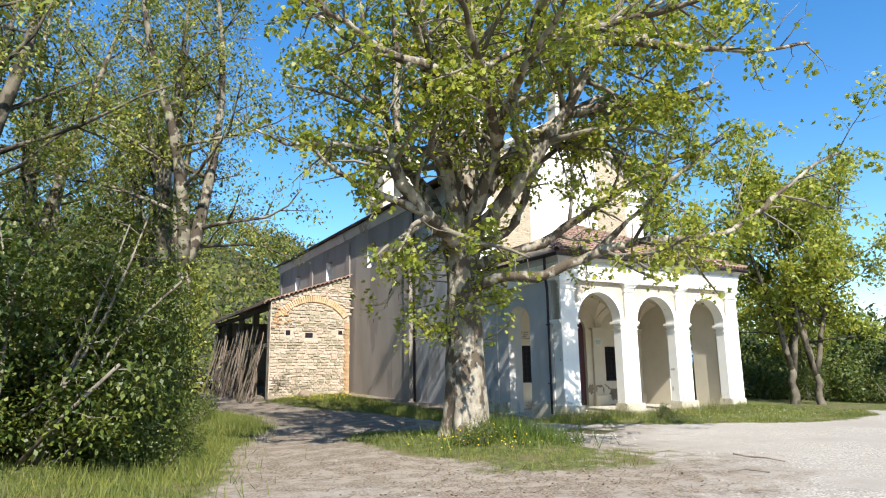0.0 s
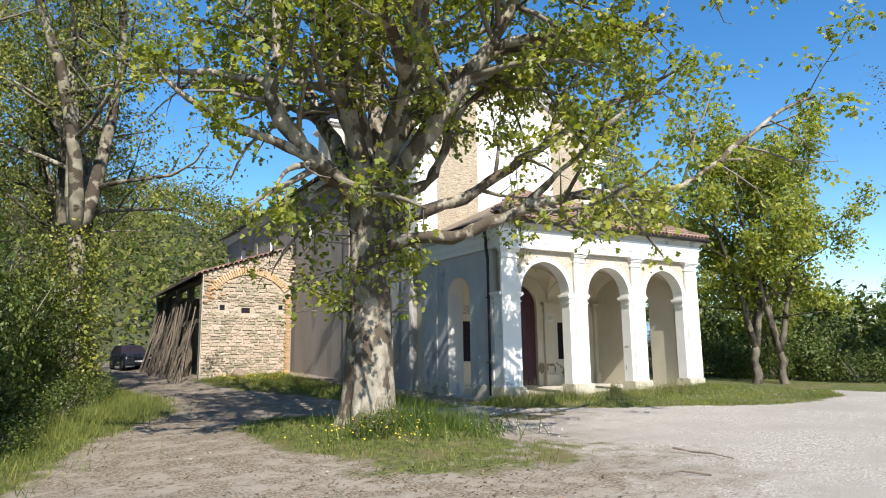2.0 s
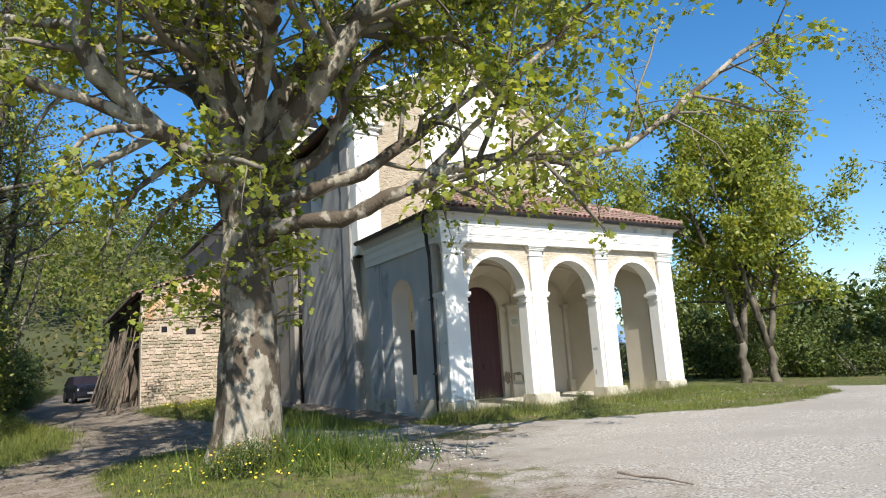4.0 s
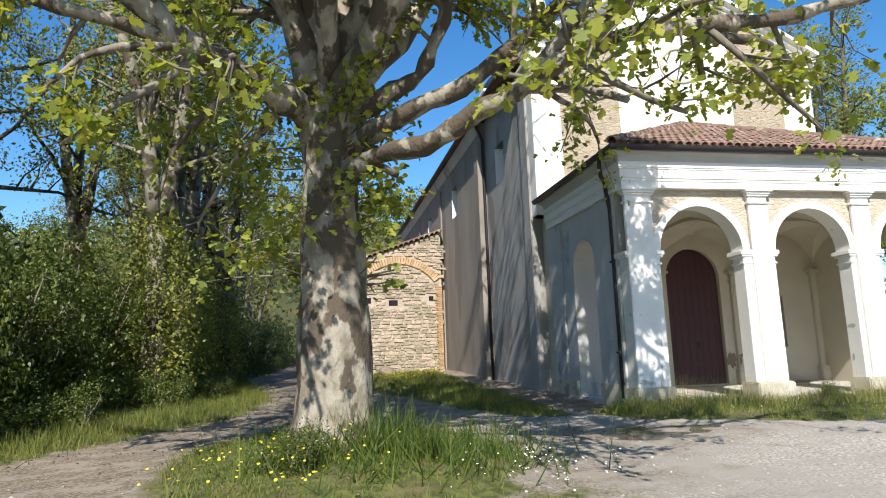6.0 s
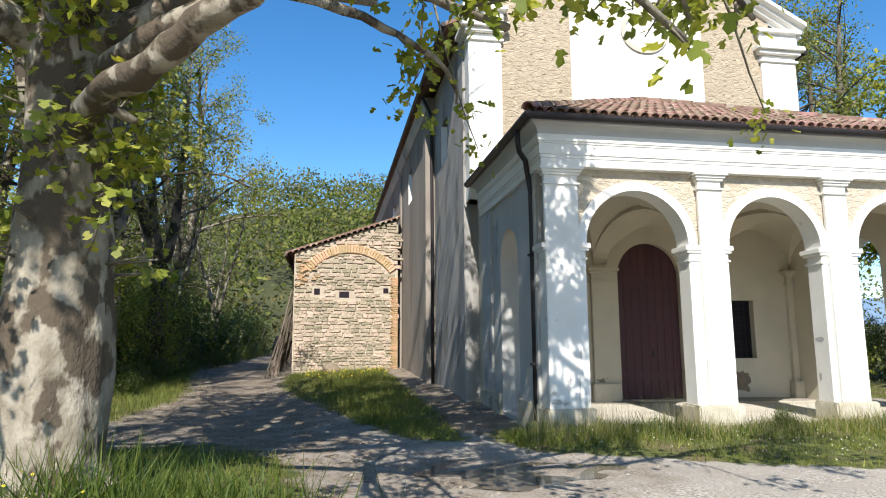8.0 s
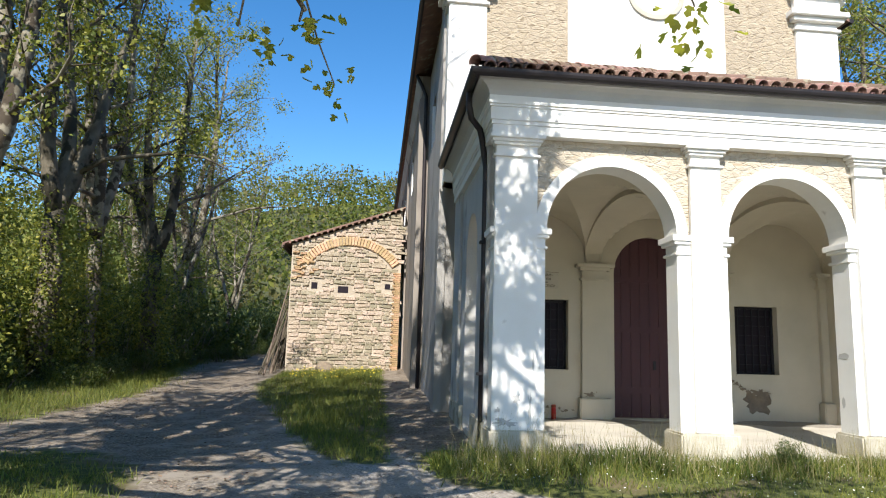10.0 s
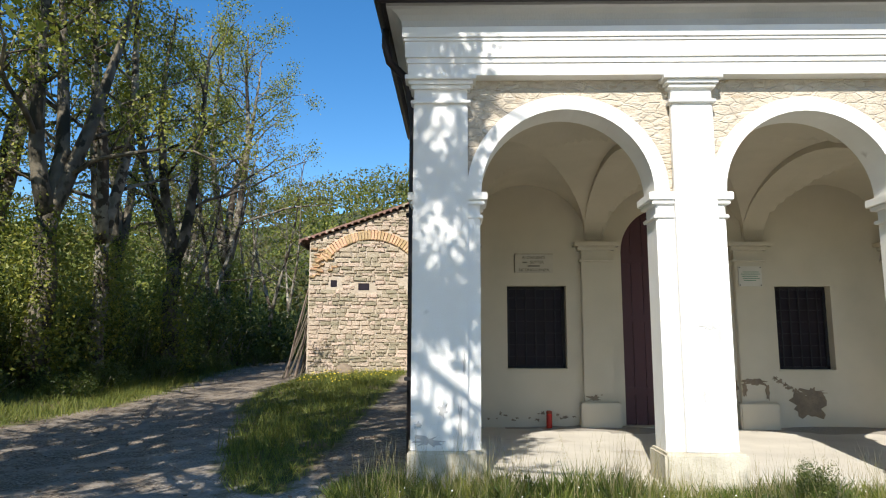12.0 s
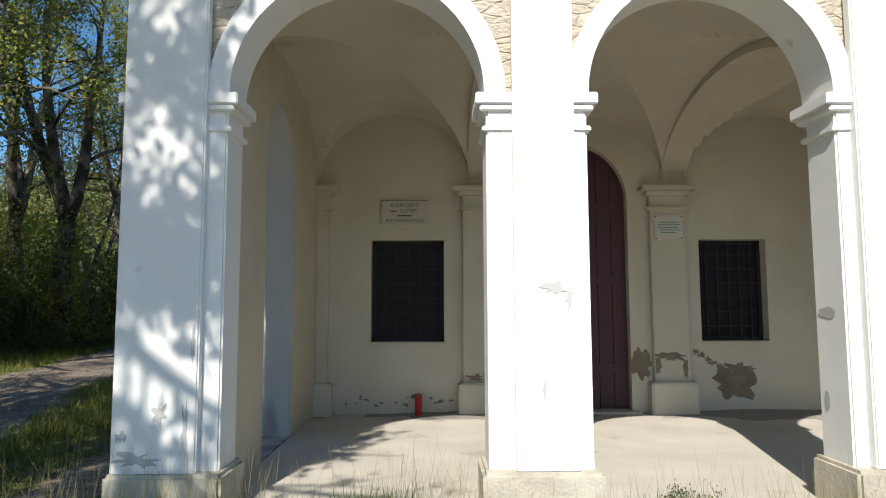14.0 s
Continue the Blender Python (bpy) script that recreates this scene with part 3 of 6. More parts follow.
# pilasters on the back wall and against the corners
for x0, x1 in ((15.65, 16.15), (18.17, 18.65), (13.70, 13.86), (20.64, 20.80)):
    boxed("wall_pilaster", (x0, x1, 20.10, 20.205, 1.0, 3.64), M_CREAM, church, 0.01)
    boxed("pilaster_base", (x0 - 0.07, x1 + 0.07, 20.0, 20.205, 0.6, 1.065), M_CREAM, church, 0.02)
    for z0, z1, o in ((3.345, 3.39, 0.04), (3.54, 3.60, 0.06), (3.60, 3.665, 0.13)):
        boxed("pilaster_capital", (x0 - o, x1 + o, 20.10 - o, 20.205, z0, z1), M_CREAM, church, 0.008)

# groin vaults over the three bays, with transverse bands between them
SPRING, RISE = 3.655, 1.02
BAYS = [(13.70, 15.78), (16.02, 18.42), (18.66, 20.80)]


def vault(x0, x1):
    nx, ny = 28, 28
    y0, y1 = 16.30, 20.21
    verts, faces = [], []
    for j in range(ny + 1):
        for i in range(nx + 1):
            p, q = 2 * i / nx - 1, 2 * j / ny - 1
            h = max(math.sqrt(max(1 - p * p, 0)), math.sqrt(max(1 - q * q, 0)))
            verts.append((x0 + (x1 - x0) * i / nx, y0 + (y1 - y0) * j / ny, SPRING + RISE * h))
    for j in range(ny):
        for i in range(nx):
            a = j * (nx + 1) + i
            faces.append((a, a + nx + 1, a + nx + 2, a + 1))
    return obj("vault", verts, faces, M_CREAM, church, "cream plaster groin vault")


for a, b in BAYS:
    vault(a, b)
for a, b in ((15.78, 16.02), (18.42, 18.66)):
    curve = [(18.31 - 1.90 * math.cos(g), SPRING - 0.01 + (RISE - 0.07) * math.sin(g)) for g in np.linspace(0, math.pi, 25)]
    verts, faces = [], []
    for y, z in curve:
        verts += [(a - 0.06, y, z), (b + 0.06, y, z), (b + 0.06, y, 4.78), (a - 0.06, y, 4.78)]
    for i in range(24):
        for j in range(4):
            p, q = 4 * i + j, 4 * i + (j + 1) % 4
            faces.append((p, q, q + 4, p + 4))
    obj("transverse_arch", verts, faces, M_CREAM, church)
boxed("portico_ceiling", (13.2, 21.3, 16.0, 20.3, 4.80, 5.2), M_CREAM, church, 0.0)
boxed("portico_floor", (13.69, 20.81, 16.0, 20.3, 0.3, FLOOR), M_CONCRETE, church, 0.01, "pale worn screed floor")
boxed("front_step", (13.83, 20.67, 15.90, 16.1, 0.3, FLOOR - 0.012), M_CONCRETE, church, 0.02)

# flaked plaster patches with ragged outlines on the back wall
rp = random.Random(5)


def patch(cx, cz, rx, rz, y=20.197, material=M_PATCH, jag=0.35):
    n = 22
    rim = []
    for i in range(n):
        g = 2 * math.pi * i / n
        k = 1 + rp.uniform(-jag, jag)
        rim.append((cx + rx * k * math.cos(g), cz + rz * k * math.sin(g)))
    verts = [(x, y, z) for x, z in rim] + [(x, y - 0.004, z) for x, z in rim]
    faces = [tuple(range(n, 2 * n))] + [(i, (i + 1) % n, n + (i + 1) % n, n + i) for i in range(n)]
    obj("flaked_patch", verts, faces, material, church)


patch(19.27, 1.02, 0.26, 0.22)
patch(19.34, 1.22, 0.20, 0.07, 20.192, jag=0.5)
for i in range(6):
    patch(18.78 + 0.07 * i + rp.uniform(-0.02, 0.02), 1.45 - 0.05 * i, 0.045, 0.03, 20.1965 - 0.001 * i, jag=0.6)
patch(18.02, 1.28, 0.13, 0.20)
patch(18.40, 1.40, 0.21, 0.07, 20.097, jag=0.5)
patch(18.22, 1.28, 0.04, 0.10, 20.094)
patch(18.58, 1.24, 0.03, 0.12, 20.092)
patch(15.80, 1.13, 0.10, 0.04, 20.097, jag=0.6)
for i in range(16):
    patch(13.95 + rp.uniform(0, 1.75), 0.76 + abs(rp.gauss(0, 0.09)), rp.uniform(0.012, 0.045), rp.uniform(0.008, 0.03), 20.1975 - 0.0004 * i, jag=0.7)
for i in range(9):
    patch(15.62 + rp.uniform(-0.05, 0.5), 0.75 + rp.uniform(0, 0.45), rp.uniform(0.012, 0.04), rp.uniform(0.008, 0.025), 20.044 if i % 2 else 20.197, jag=0.7)
# flaked edges on the front piers
for cx, cz, rx, rz in ((16.10, 2.18, 0.07, 0.035), (16.20, 2.12, 0.02, 0.09), (13.62, 1.25, 0.02, 0.16), (13.3, 1.05, 0.12, 0.05), (13.45, 1.35, 0.05, 0.06), (13.2, 1.2, 0.03, 0.03), (16.02, 1.5, 0.015, 0.05),
                        (18.6, 1.9, 0.05, 0.02), (13.66, 1.8, 0.012, 0.1)):
    patch(cx, cz, rx, rz, 15.874, M_GREY, 0.6)
for cy, cz, ry, rz in ((16.16, 2.0, 0.11, 0.05), (16.22, 1.36, 0.03, 0.09)):
    n = 18
    rim = [(cy + ry * (1 + rp.uniform(-0.2, 0.2)) * math.cos(2 * math.pi * i / n), cz + 0.8 * rz * (1 + rp.uniform(-0.2, 0.2)) * math.sin(2 * math.pi * i / n)) for i in range(n)]
    obj("flaked_patch", [(18.131, y, z) for y, z in rim], [tuple(range(n))], M_GREY, church)


# plaques
def text_part(body, size, x, y, z, material, parent, name="lettering"):
    cu = bpy.data.curves.new(name, "FONT")
    cu.body, cu.size, cu.align_x, cu.extrude = body, size, "CENTER", 0.002
    me_ob = bpy.data.objects.new(name, cu)
    scene.collection.objects.link(me_ob)
    dg = bpy.context.evaluated_depsgraph_get()
    me = bpy.data.meshes.new_from_object(me_ob.evaluated_get(dg))
    bpy.data.objects.remove(me_ob)
    me.materials.clear()
    me.materials.append(material)
    ob = new(name, me)
    ob.matrix_basis = pose(x, y, z, 90, 0, 0)
    ob.parent = parent
    return ob


plaque = tagged(boxed("wall_plaque", (14.55, 15.19, 20.172, 20.205, 3.17, 3.49), M_SLAB, None, 0.004), "beige carved stone plaque above the window", "plaque")
for z, h, s in ((3.405, 0.066, "AI DIRIGENTI"), (3.325, 0.066, "      SUTTER"), (3.195, 0.066, "RICONOSCENZA")):
    text_part(s, h, 14.87, 20.170, z, M_LETTER, plaque)
for x0, x1, z0 in ((14.68, 14.76, 3.335), (14.77, 14.97, 3.275)):
    boxed("small_line", (x0, x1, 20.168, 20.172, z0, z0 + 0.018), M_LETTER, plaque, 0.0)
for x0, x1, z0, z1 in ((14.55, 15.19, 3.484, 3.49), (14.55, 14.556, 3.17, 3.484)):
    boxed("plaque_edge", (x0, x1, 20.165, 20.174, z0, z1), M_LETTER, plaque, 0.0)
plaque2 = tagged(boxed("pilaster_plaque", (18.22, 18.60, 20.075, 20.105, 2.94, 3.27), M_SLAB2, None, 0.004), "pale plaque with green lines fixed on the pilaster", "plaque")
for i, (a, b) in enumerate(((18.29, 18.55), (18.26, 18.57), (18.27, 18.53), (18.29, 18.56), (18.30, 18.50))):
    boxed("text_line", (a, b, 20.071, 20.075, 3.17 - 0.035 * i, 3.182 - 0.035 * i), M_GREENTXT, plaque2, 0.0)
for x in (18.24, 18.58):
    for z in (2.96, 3.25):
        boxed("screw", (x - 0.008, x + 0.008, 20.068, 20.076, z - 0.008, z + 0.008), M_IRON, plaque2, 0.002)


def votive_candle(x, y, z):
    c = tagged(new("votive_candle"), "red plastic votive candle standing on the portico floor", "candle")
    c.location = (x, y, z)
    prof = [(0.0, 0), (0.04, 0.0), (0.046, 0.01), (0.046, 0.06), (0.043, 0.07), (0.045, 0.08), (0.045, 0.225), (0.04, 0.235), (0.0, 0.235)]
    for nm, pr, m in (("jar", prof, M_CANDLE), ("lid", [(0.0, 0.236), (0.047, 0.236), (0.049, 0.25), (0.047, 0.275), (0.03, 0.285), (0.0, 0.285)], M_CAP)):
        verts = [(r * math.cos(2 * math.pi * k / 20), r * math.sin(2 * math.pi * k / 20), h) for r, h in pr for k in range(20)]
        faces = [(i * 20 + k, i * 20 + (k + 1) % 20, (i + 1) * 20 + (k + 1) % 20, (i + 1) * 20 + k) for i in range(len(pr) - 1) for k in range(20)]
        obj(nm, verts, faces, m, c, smooth=True)
    return c


votive_candle(15.06, 20.02, FLOOR)

# nave: near bay set back a little, far part standing proud, plain round the back
NX, FX, NY = 12.86, 12.64, 25.2
TOPZ = 9.55
SLITS = [(23.0, 23.95, 7.0, 8.2), (29.0, 29.95, 7.15, 8.35), (35.1, 36.05, 7.15, 8.35), (41.2, 42.15, 7.15, 8.35)]


def nave_side(x, y0, y1, slits, material, label):
    """A side wall of the nave, pierced by deep slit windows with white far jambs."""
    at = y0
    for a, b, z0, z1 in slits:
        for p, q, lo, hi in ((at, a, 0.2, TOPZ), (a, b, 0.2, z0), (a, b, z1, TOPZ)):
            boxed("nave_wall", (x, x + 0.6, p, q, lo, hi), material, church, 0.0, label)
        at = b
    boxed("nave_wall", (x, x + 0.6, at, y1, 0.2, TOPZ), material, church, 0.0, label)
    for a, b, z0, z1 in slits:
        obj("slit_jamb", [(x - 0.01, b - 0.004, z0), (x - 0.01, b - 0.004, z1), (x + 0.42, b - 0.2, z1 - 0.06), (x + 0.42, b - 0.2, z0 + 0.2)], [(0, 1, 2, 3)], M_WHITE, church, "white splayed jamb of a slit window")
        obj("slit_glass", [(x + 0.40, a, z0), (x + 0.40, b, z0), (x + 0.40, b, z1), (x + 0.40, a, z1)], [(0, 1, 2, 3)], M_PANE_HOLE, church)


nave_side(NX, 20.71, NY, SLITS[:1], M_BAY, "grey weathered plaster nave wall")
nave_side(FX, NY, 46.0, SLITS[1:], M_NAVE, "brownish stained plaster nave wall")
boxed("nave_back", (FX + 0.6, both(FX) - 0.6, 45.4, 46.0, 0.2, TOPZ), M_NAVE, church, 0.0)
boxed("nave_wall_east", (both(FX) - 0.6, both(FX), 20.71, 46.0, 0.2, TOPZ), M_NAVE, church, 0.0)
boxed("nave_floor", (FX + 0.6, both(FX) - 0.6, 20.71, 45.4, 0.2, 0.6), M_CONCRETE, church, 0.0)
for y0 in (NY + 0.01, 32.3, 38.5, 45.3):
    boxed("nave_pilaster", (FX - 0.06, FX + 0.05, y0, y0 + 0.55, 0.3, 8.9), M_NAVE, church, 0.02)
boxed("pilaster_strip", (NX - 0.06, NX + 0.1, 20.6, 21.2, 0.3, TOPZ), M_BAY, church, 0.02)
verts, faces = [], []
tube(verts, faces, [(12.45, 25.05, 9.5), (12.62, 25.08, 9.2), (12.74, 25.08, 8.9), (12.76, 25.08, 5), (12.76, 25.08, 0.8)], [0.05] * 5, 10)
obj("downpipe", verts, faces, M_COPPER, church, "dark metal downpipe", smooth=True)

# nave roof
RIDGE, EAVE = 11.95, 9.58
for s in (1, -1):
    e, c = (12.40, XC) if s > 0 else (both(12.40), XC)
    verts = [(e, 20.6, EAVE), (c, 20.6, RIDGE), (c, 46.5, RIDGE), (e, 46.5, EAVE), (e, 20.6, EAVE + 0.10), (c, 20.6, RIDGE + 0.10), (c, 46.5, RIDGE + 0.10), (e, 46.5, EAVE + 0.10)]
    obj("nave_roof", verts, [(0, 1, 2, 3), (7, 6, 5, 4), (0, 4, 5, 1), (3, 2, 6, 7), (0, 3, 7, 4)], M_TILES, church, "weathered terracotta nave roof")
    verts, faces = [], []
    tube(verts, faces, [(e - 0.06 * s, 20.6, EAVE + 0.03), (e - 0.06 * s, 46.5, EAVE + 0.03)], [0.06, 0.06], 10)
    obj("gutter", verts, faces, M_COPPER, church)
    v, f = profile_run([(0.0, 9.1), (0.04, 9.1), (0.07, 9.2), (0.12, 9.3), (0.16, 9.42), (0.16, 9.54), (0.0, 9.54)], [(FX if s > 0 else both(FX), NY, -s, 0), (FX if s > 0 else both(FX), 46.0, -s, 0)])
    obj("eaves_cornice", v, f, M_GREY, church)

# facade: corner pilasters, rubble fields, white centre, raking cornice
FY = 20.18
verts = [(12.86, FY, 5.2), (21.40, FY, 5.2), (21.40, FY, 9.72), (XC - 0.1, FY, 12.05), (12.86, FY, 9.72)]
verts += [(x, FY + 0.5, z) for x, y, z in verts]
obj("facade_wall", verts, [(0, 1, 2, 3, 4), (9, 8, 7, 6, 5)] + [(i, i + 5, (i + 1) % 5 + 5, (i + 1) % 5) for i in range(5)], M_FIELD, church, "ochre rubble facade with white bands")
for x0, x1 in ((12.85, 13.64), (20.45, 21.42)):
    boxed("facade_pilaster", (x0, x1, FY - 0.07, FY + 0.52, 5.2, 9.20), M_WHITE, church, 0.02)
    for z0, z1, o in ((9.0, 9.07, 0.05), (9.20, 9.30, 0.10), (9.30, 9.42, 0.18), (9.42, 9.76, 0.05), (9.76, 9.86, 0.15)):
        boxed("facade_capital", (x0 - o, x1 + o, FY - 0.07 - o, FY + 0.52 + o, z0, z1), M_WHITE, church, 0.012)
obj("white_field", [(15.37, FY - 0.03, 5.6), (18.83, FY - 0.03, 5.6), (18.83, FY - 0.03, 10.8), (XC - 0.1, FY - 0.03, 11.75), (15.37, FY - 0.03, 10.8),
                    (15.37, FY, 5.6), (18.83, FY, 5.6), (18.83, FY, 10.8), (XC - 0.1, FY, 11.75), (15.37, FY, 10.8)],
    [(0, 1, 2, 3, 4)] + [(i, i + 5, (i + 1) % 5 + 5, (i + 1) % 5) for i in range(5)], M_WHITE, church, "white limewashed centre of the facade")
verts, faces = [], []
ring = [(XC + 0.05 + 0.62 * math.cos(g), 9.55 + 0.55 * math.sin(g)) for g in np.linspace(0, 2 * math.pi, 33)[:-1]]
ring2 = [(XC + 0.05 + 0.52 * math.cos(g), 9.55 + 0.45 * math.sin(g)) for g in np.linspace(0, 2 * math.pi, 33)[:-1]]
verts = [(x, FY - 0.034, z) for x, z in ring] + [(x, FY - 0.034, z) for x, z in ring2] + [(x, FY - 0.075, z) for x, z in ring2] + [(x, FY - 0.075, z) for x, z in ring]
faces = [(32 * j + i, 32 * j + (i + 1) % 32, 32 * ((j + 1) % 4) + (i + 1) % 32, 32 * ((j + 1) % 4) + i) for j in range(4) for i in range(32)]
obj("oculus_ring", verts, faces, M_SLAB, church, "moulded blind oculus ring")
for s in (1, -1):
    c = XC - 0.1
    e = 21.62 if s > 0 else 12.74
    z0, z1 = 9.84, 12.22
    prof = [(0.0, 0.0), (-0.10, 0.02), (-0.10, 0.09), (-0.20, 0.12), (-0.20, 0.20), (-0.33, 0.24), (-0.33, 0.34), (0.55, 0.34), (0.55, 0.0)]
    verts = [(e, FY + o, z0 + h - 0.15) for o, h in prof] + [(c, FY + o, z1 + h - 0.15) for o, h in prof]
    k = len(prof)
    obj("raking_cornice", verts, [(i, (i + 1) % k, (i + 1) % k + k, i + k) for i in range(k)] + [tuple(range(k)), tuple(range(k, 2 * k))], M_WHITE, church)


def pinnacle(x, z):
    bm = bmesh.new()
    box(bm, x - 0.28, x + 0.28, FY - 0.05, FY + 0.51, z, z + 0.45, 0.02)
    box(bm, x - 0.34, x + 0.34, FY - 0.11, FY + 0.57, z + 0.45, z + 0.55, 0.02)
    r = bmesh.ops.create_cone(bm, cap_ends=True, segments=4, radius1=0.34, radius2=0.06, depth=1.15)
    bmesh.ops.rotate(bm, verts=r["verts"], matrix=Matrix.Rotation(radians(45), 3, "Z"))
    bmesh.ops.translate(bm, verts=r["verts"], vec=(x, FY + 0.23, z + 1.12))
    part("pinnacle", bm, M_SLAB, church, "small stone obelisk pinnacle")


pinnacle(13.25, 9.86 + 0.55)
pinnacle(XC - 0.1, 12.35)
boxed("pinnacle_base", (12.95, 13.6, FY, FY + 0.5, 9.86, 10.42), M_WHITE, church, 0.02)
boxed("pinnacle_base", (20.75, 21.4, FY, FY + 0.5, 9.86, 10.42), M_WHITE, church, 0.02)

# bell tower behind the nave
TX, TY, TW = 17.0, 36.5, 1.15
for x0, x1 in ((TX - TW, TX - 0.42), (TX + 0.42, TX + TW)):
    for y0, y1 in ((TY - TW, TY - 0.42), (TY + 0.42, TY + TW)):
        boxed("belfry_pier", (x0, x1, y0, y1, 12.6, 14.4), M_CREAM, bells, 0.01)
boxed("shaft", (TX - TW, TX + TW, TY - TW, TY + TW, 8.0, 12.6), M_CREAM, bells, 0.01)
boxed("belfry_head", (TX - TW, TX + TW, TY - TW, TY + TW, 14.4, 14.9), M_CREAM, bells, 0.01)
for z, o, h in ((12.5, 0.12, 0.14), (14.85, 0.16, 0.12), (14.97, 0.28, 0.16)):
    boxed("cornice", (TX - TW - o, TX + TW + o, TY - TW - o, TY + TW + o, z, z + h), M_WHITE, bells, 0.02)
pr = [(1.05, 15.12), (1.05, 15.5), (1.12, 15.55), (1.0, 15.9), (0.72, 16.3), (0.36, 16.6), (0.2, 16.75), (0.16, 17.0), (0.2, 17.1), (0.02, 17.5)]
verts = [(TX + r * math.cos(2 * math.pi * k / 16), TY + r * math.sin(2 * math.pi * k / 16), h) for r, h in pr for k in range(16)]
obj("cupola", verts, [(i * 16 + k, i * 16 + (k + 1) % 16, (i + 1) * 16 + (k + 1) % 16, (i + 1) * 16 + k) for i in range(len(pr) - 1) for k in range(16)], M_COPPER, bells, "dark metal cupola", smooth=True)

# ---- portico roof: half pyramid against the facade ----
EX0, EX1, EY, EZ = 12.78, 21.72, 15.54, 5.555
APEX = (XC, 20.17, 7.72)
roof = obj("portico_roof", [(EX0, EY, EZ - 0.03), (EX1, EY, EZ - 0.03), (EX1, 20.17, EZ - 0.03), APEX, (EX0, 20.17, EZ - 0.03)], [(0, 1, 3), (1, 2, 3), (0, 3, 4), (0, 4, 2, 1)], M_PATCH, church, "hipped roof of old barrel tiles")


def tile_mesh(name, up=True):
    """A barrel tile 0.44 long, lying along +y, its lower end at the origin."""
    verts, faces = [], []
    n = 7
    for y, r in ((0.0, 0.082), (0.44, 0.066)):
        for t in (0.0, 0.014):
            for i in range(n):
                g = math.pi * i / (n - 1)
                verts.append(((r - t) * math.cos(g), y, (r - t) * math.sin(g) * (1 if up else -0.7)))
    for i in range(n - 1):
        faces += [(i, i + 1, 2 * n + i + 1, 2 * n + i), (n + i, 3 * n + i, 3 * n + i + 1, n + i + 1), (i, n + i, n + i + 1, i + 1), (2 * n + i, 2 * n + i + 1, 3 * n + i + 1, 3 * n + i)]
    me = bpy.data.meshes.new(name)
    me.from_pydata(verts, [], faces)
    me.polygons.foreach_set("use_smooth", [True] * len(faces))
    return me


tile_up, tile_down = tile_mesh("tile_up"), tile_mesh("tile_down", False)
tile_up.materials.append(M_TILE)
tile_down.materials.append(M_TILE)
rt = random.Random(11)
joined_v, joined_f = [], []


def lay(m, me, single):
    if single:
        ob = new("tile", me)
        ob.parent = roof
        ob.matrix_basis = m
    else:
        b0 = len(joined_v)
        joined_v.extend(tuple(m @ v.co) for v in me.vertices)
        joined_f.extend(tuple(b0 + k for k in p.vertices) for p in me.polygons)


run = APEX[1] - EY
pitch = math.atan2(APEX[2] - EZ, run)
slope_len = math.hypot(run, APEX[2] - EZ)
count = 0
for row in range(int(slope_len / 0.36) + 1):
    s = row * 0.36
    half = (EX1 - EX0) / 2 * (1 - s / slope_len)
    k = int(half / 0.089)
    for i in range(-k, k + 1):
        up = i % 2 == 0
        x = XC + i * 0.089
        if abs(i * 0.089) > half - 0.05:
            continue
        m = Matrix.Translation((x + rt.uniform(-0.008, 0.008), EY - 0.02 + s * math.cos(pitch), EZ + s * math.sin(pitch) + (0.03 if up else 0.045) + rt.uniform(0, 0.012))) @ pose(0, 0, 0, math.degrees(pitch) - 2 + rt.uniform(-1, 1), 0, rt.uniform(-1.5, 1.5))
        single = count < 290
        count += single
        lay(m, tile_up if up else tile_down, single)
# side slopes, tiles pointing outwards
for s in (1, -1):
    e = EX0 if s > 0 else EX1
    runx = abs(XC - e)
    px = math.atan2(APEX[2] - EZ, runx)
    sl = math.hypot(runx, APEX[2] - EZ)
    for row in range(int(sl / 0.36) + 1):
        d = row * 0.36
        y0 = EY + (APEX[1] - EY) * d / sl
        for i in range(int((20.1 - y0) / 0.089) + 1):
            up = i % 2 == 0
            m = Matrix.Translation((e + s * (d * math.cos(px) - 0.02), y0 + i * 0.089, EZ + d * math.sin(px) + 0.035 + rt.uniform(0, 0.012))) @ pose(0, 0, -90 * s) @ pose(0, 0, 0, math.degrees(px) - 2, 0, rt.uniform(-1.5, 1.5))
            lay(m, tile_up if up else tile_down, False)
# hip caps
for s in (1, -1):
    a = Vector((EX0 if s > 0 else EX1, EY, EZ + 0.05))
    b = Vector((APEX[0], APEX[1], APEX[2] + 0.05))
    n = int((b - a).length / 0.36)
    for i in range(n):
        p = a.lerp(b, i / n)
        q = (b - a).to_track_quat("Y", "Z").to_matrix().to_4x4()
        lay(Matrix.Translation(p + Vector((0, 0, 0.02 + rt.uniform(0, 0.015)))) @ q @ Matrix.Diagonal((1.35, 1, 1.3, 1)), tile_up, False)
rest = obj("roof_tiles", joined_v, joined_f, M_TILES, roof, smooth=True)
rest["kind"] = "stuff"

# ---- lean-to shed ----
shed = tagged(new("shed"), "stone lean-to shed with bricked arch beside the nave", "shed")
SY, SX0, SX1 = 31.82, 8.40, 12.43
TOP0, TOP1 = 5.55, 6.95


def shed_top(x):
    return TOP0 + (TOP1 - TOP0) * (x - SX0) / (SX1 - SX0)


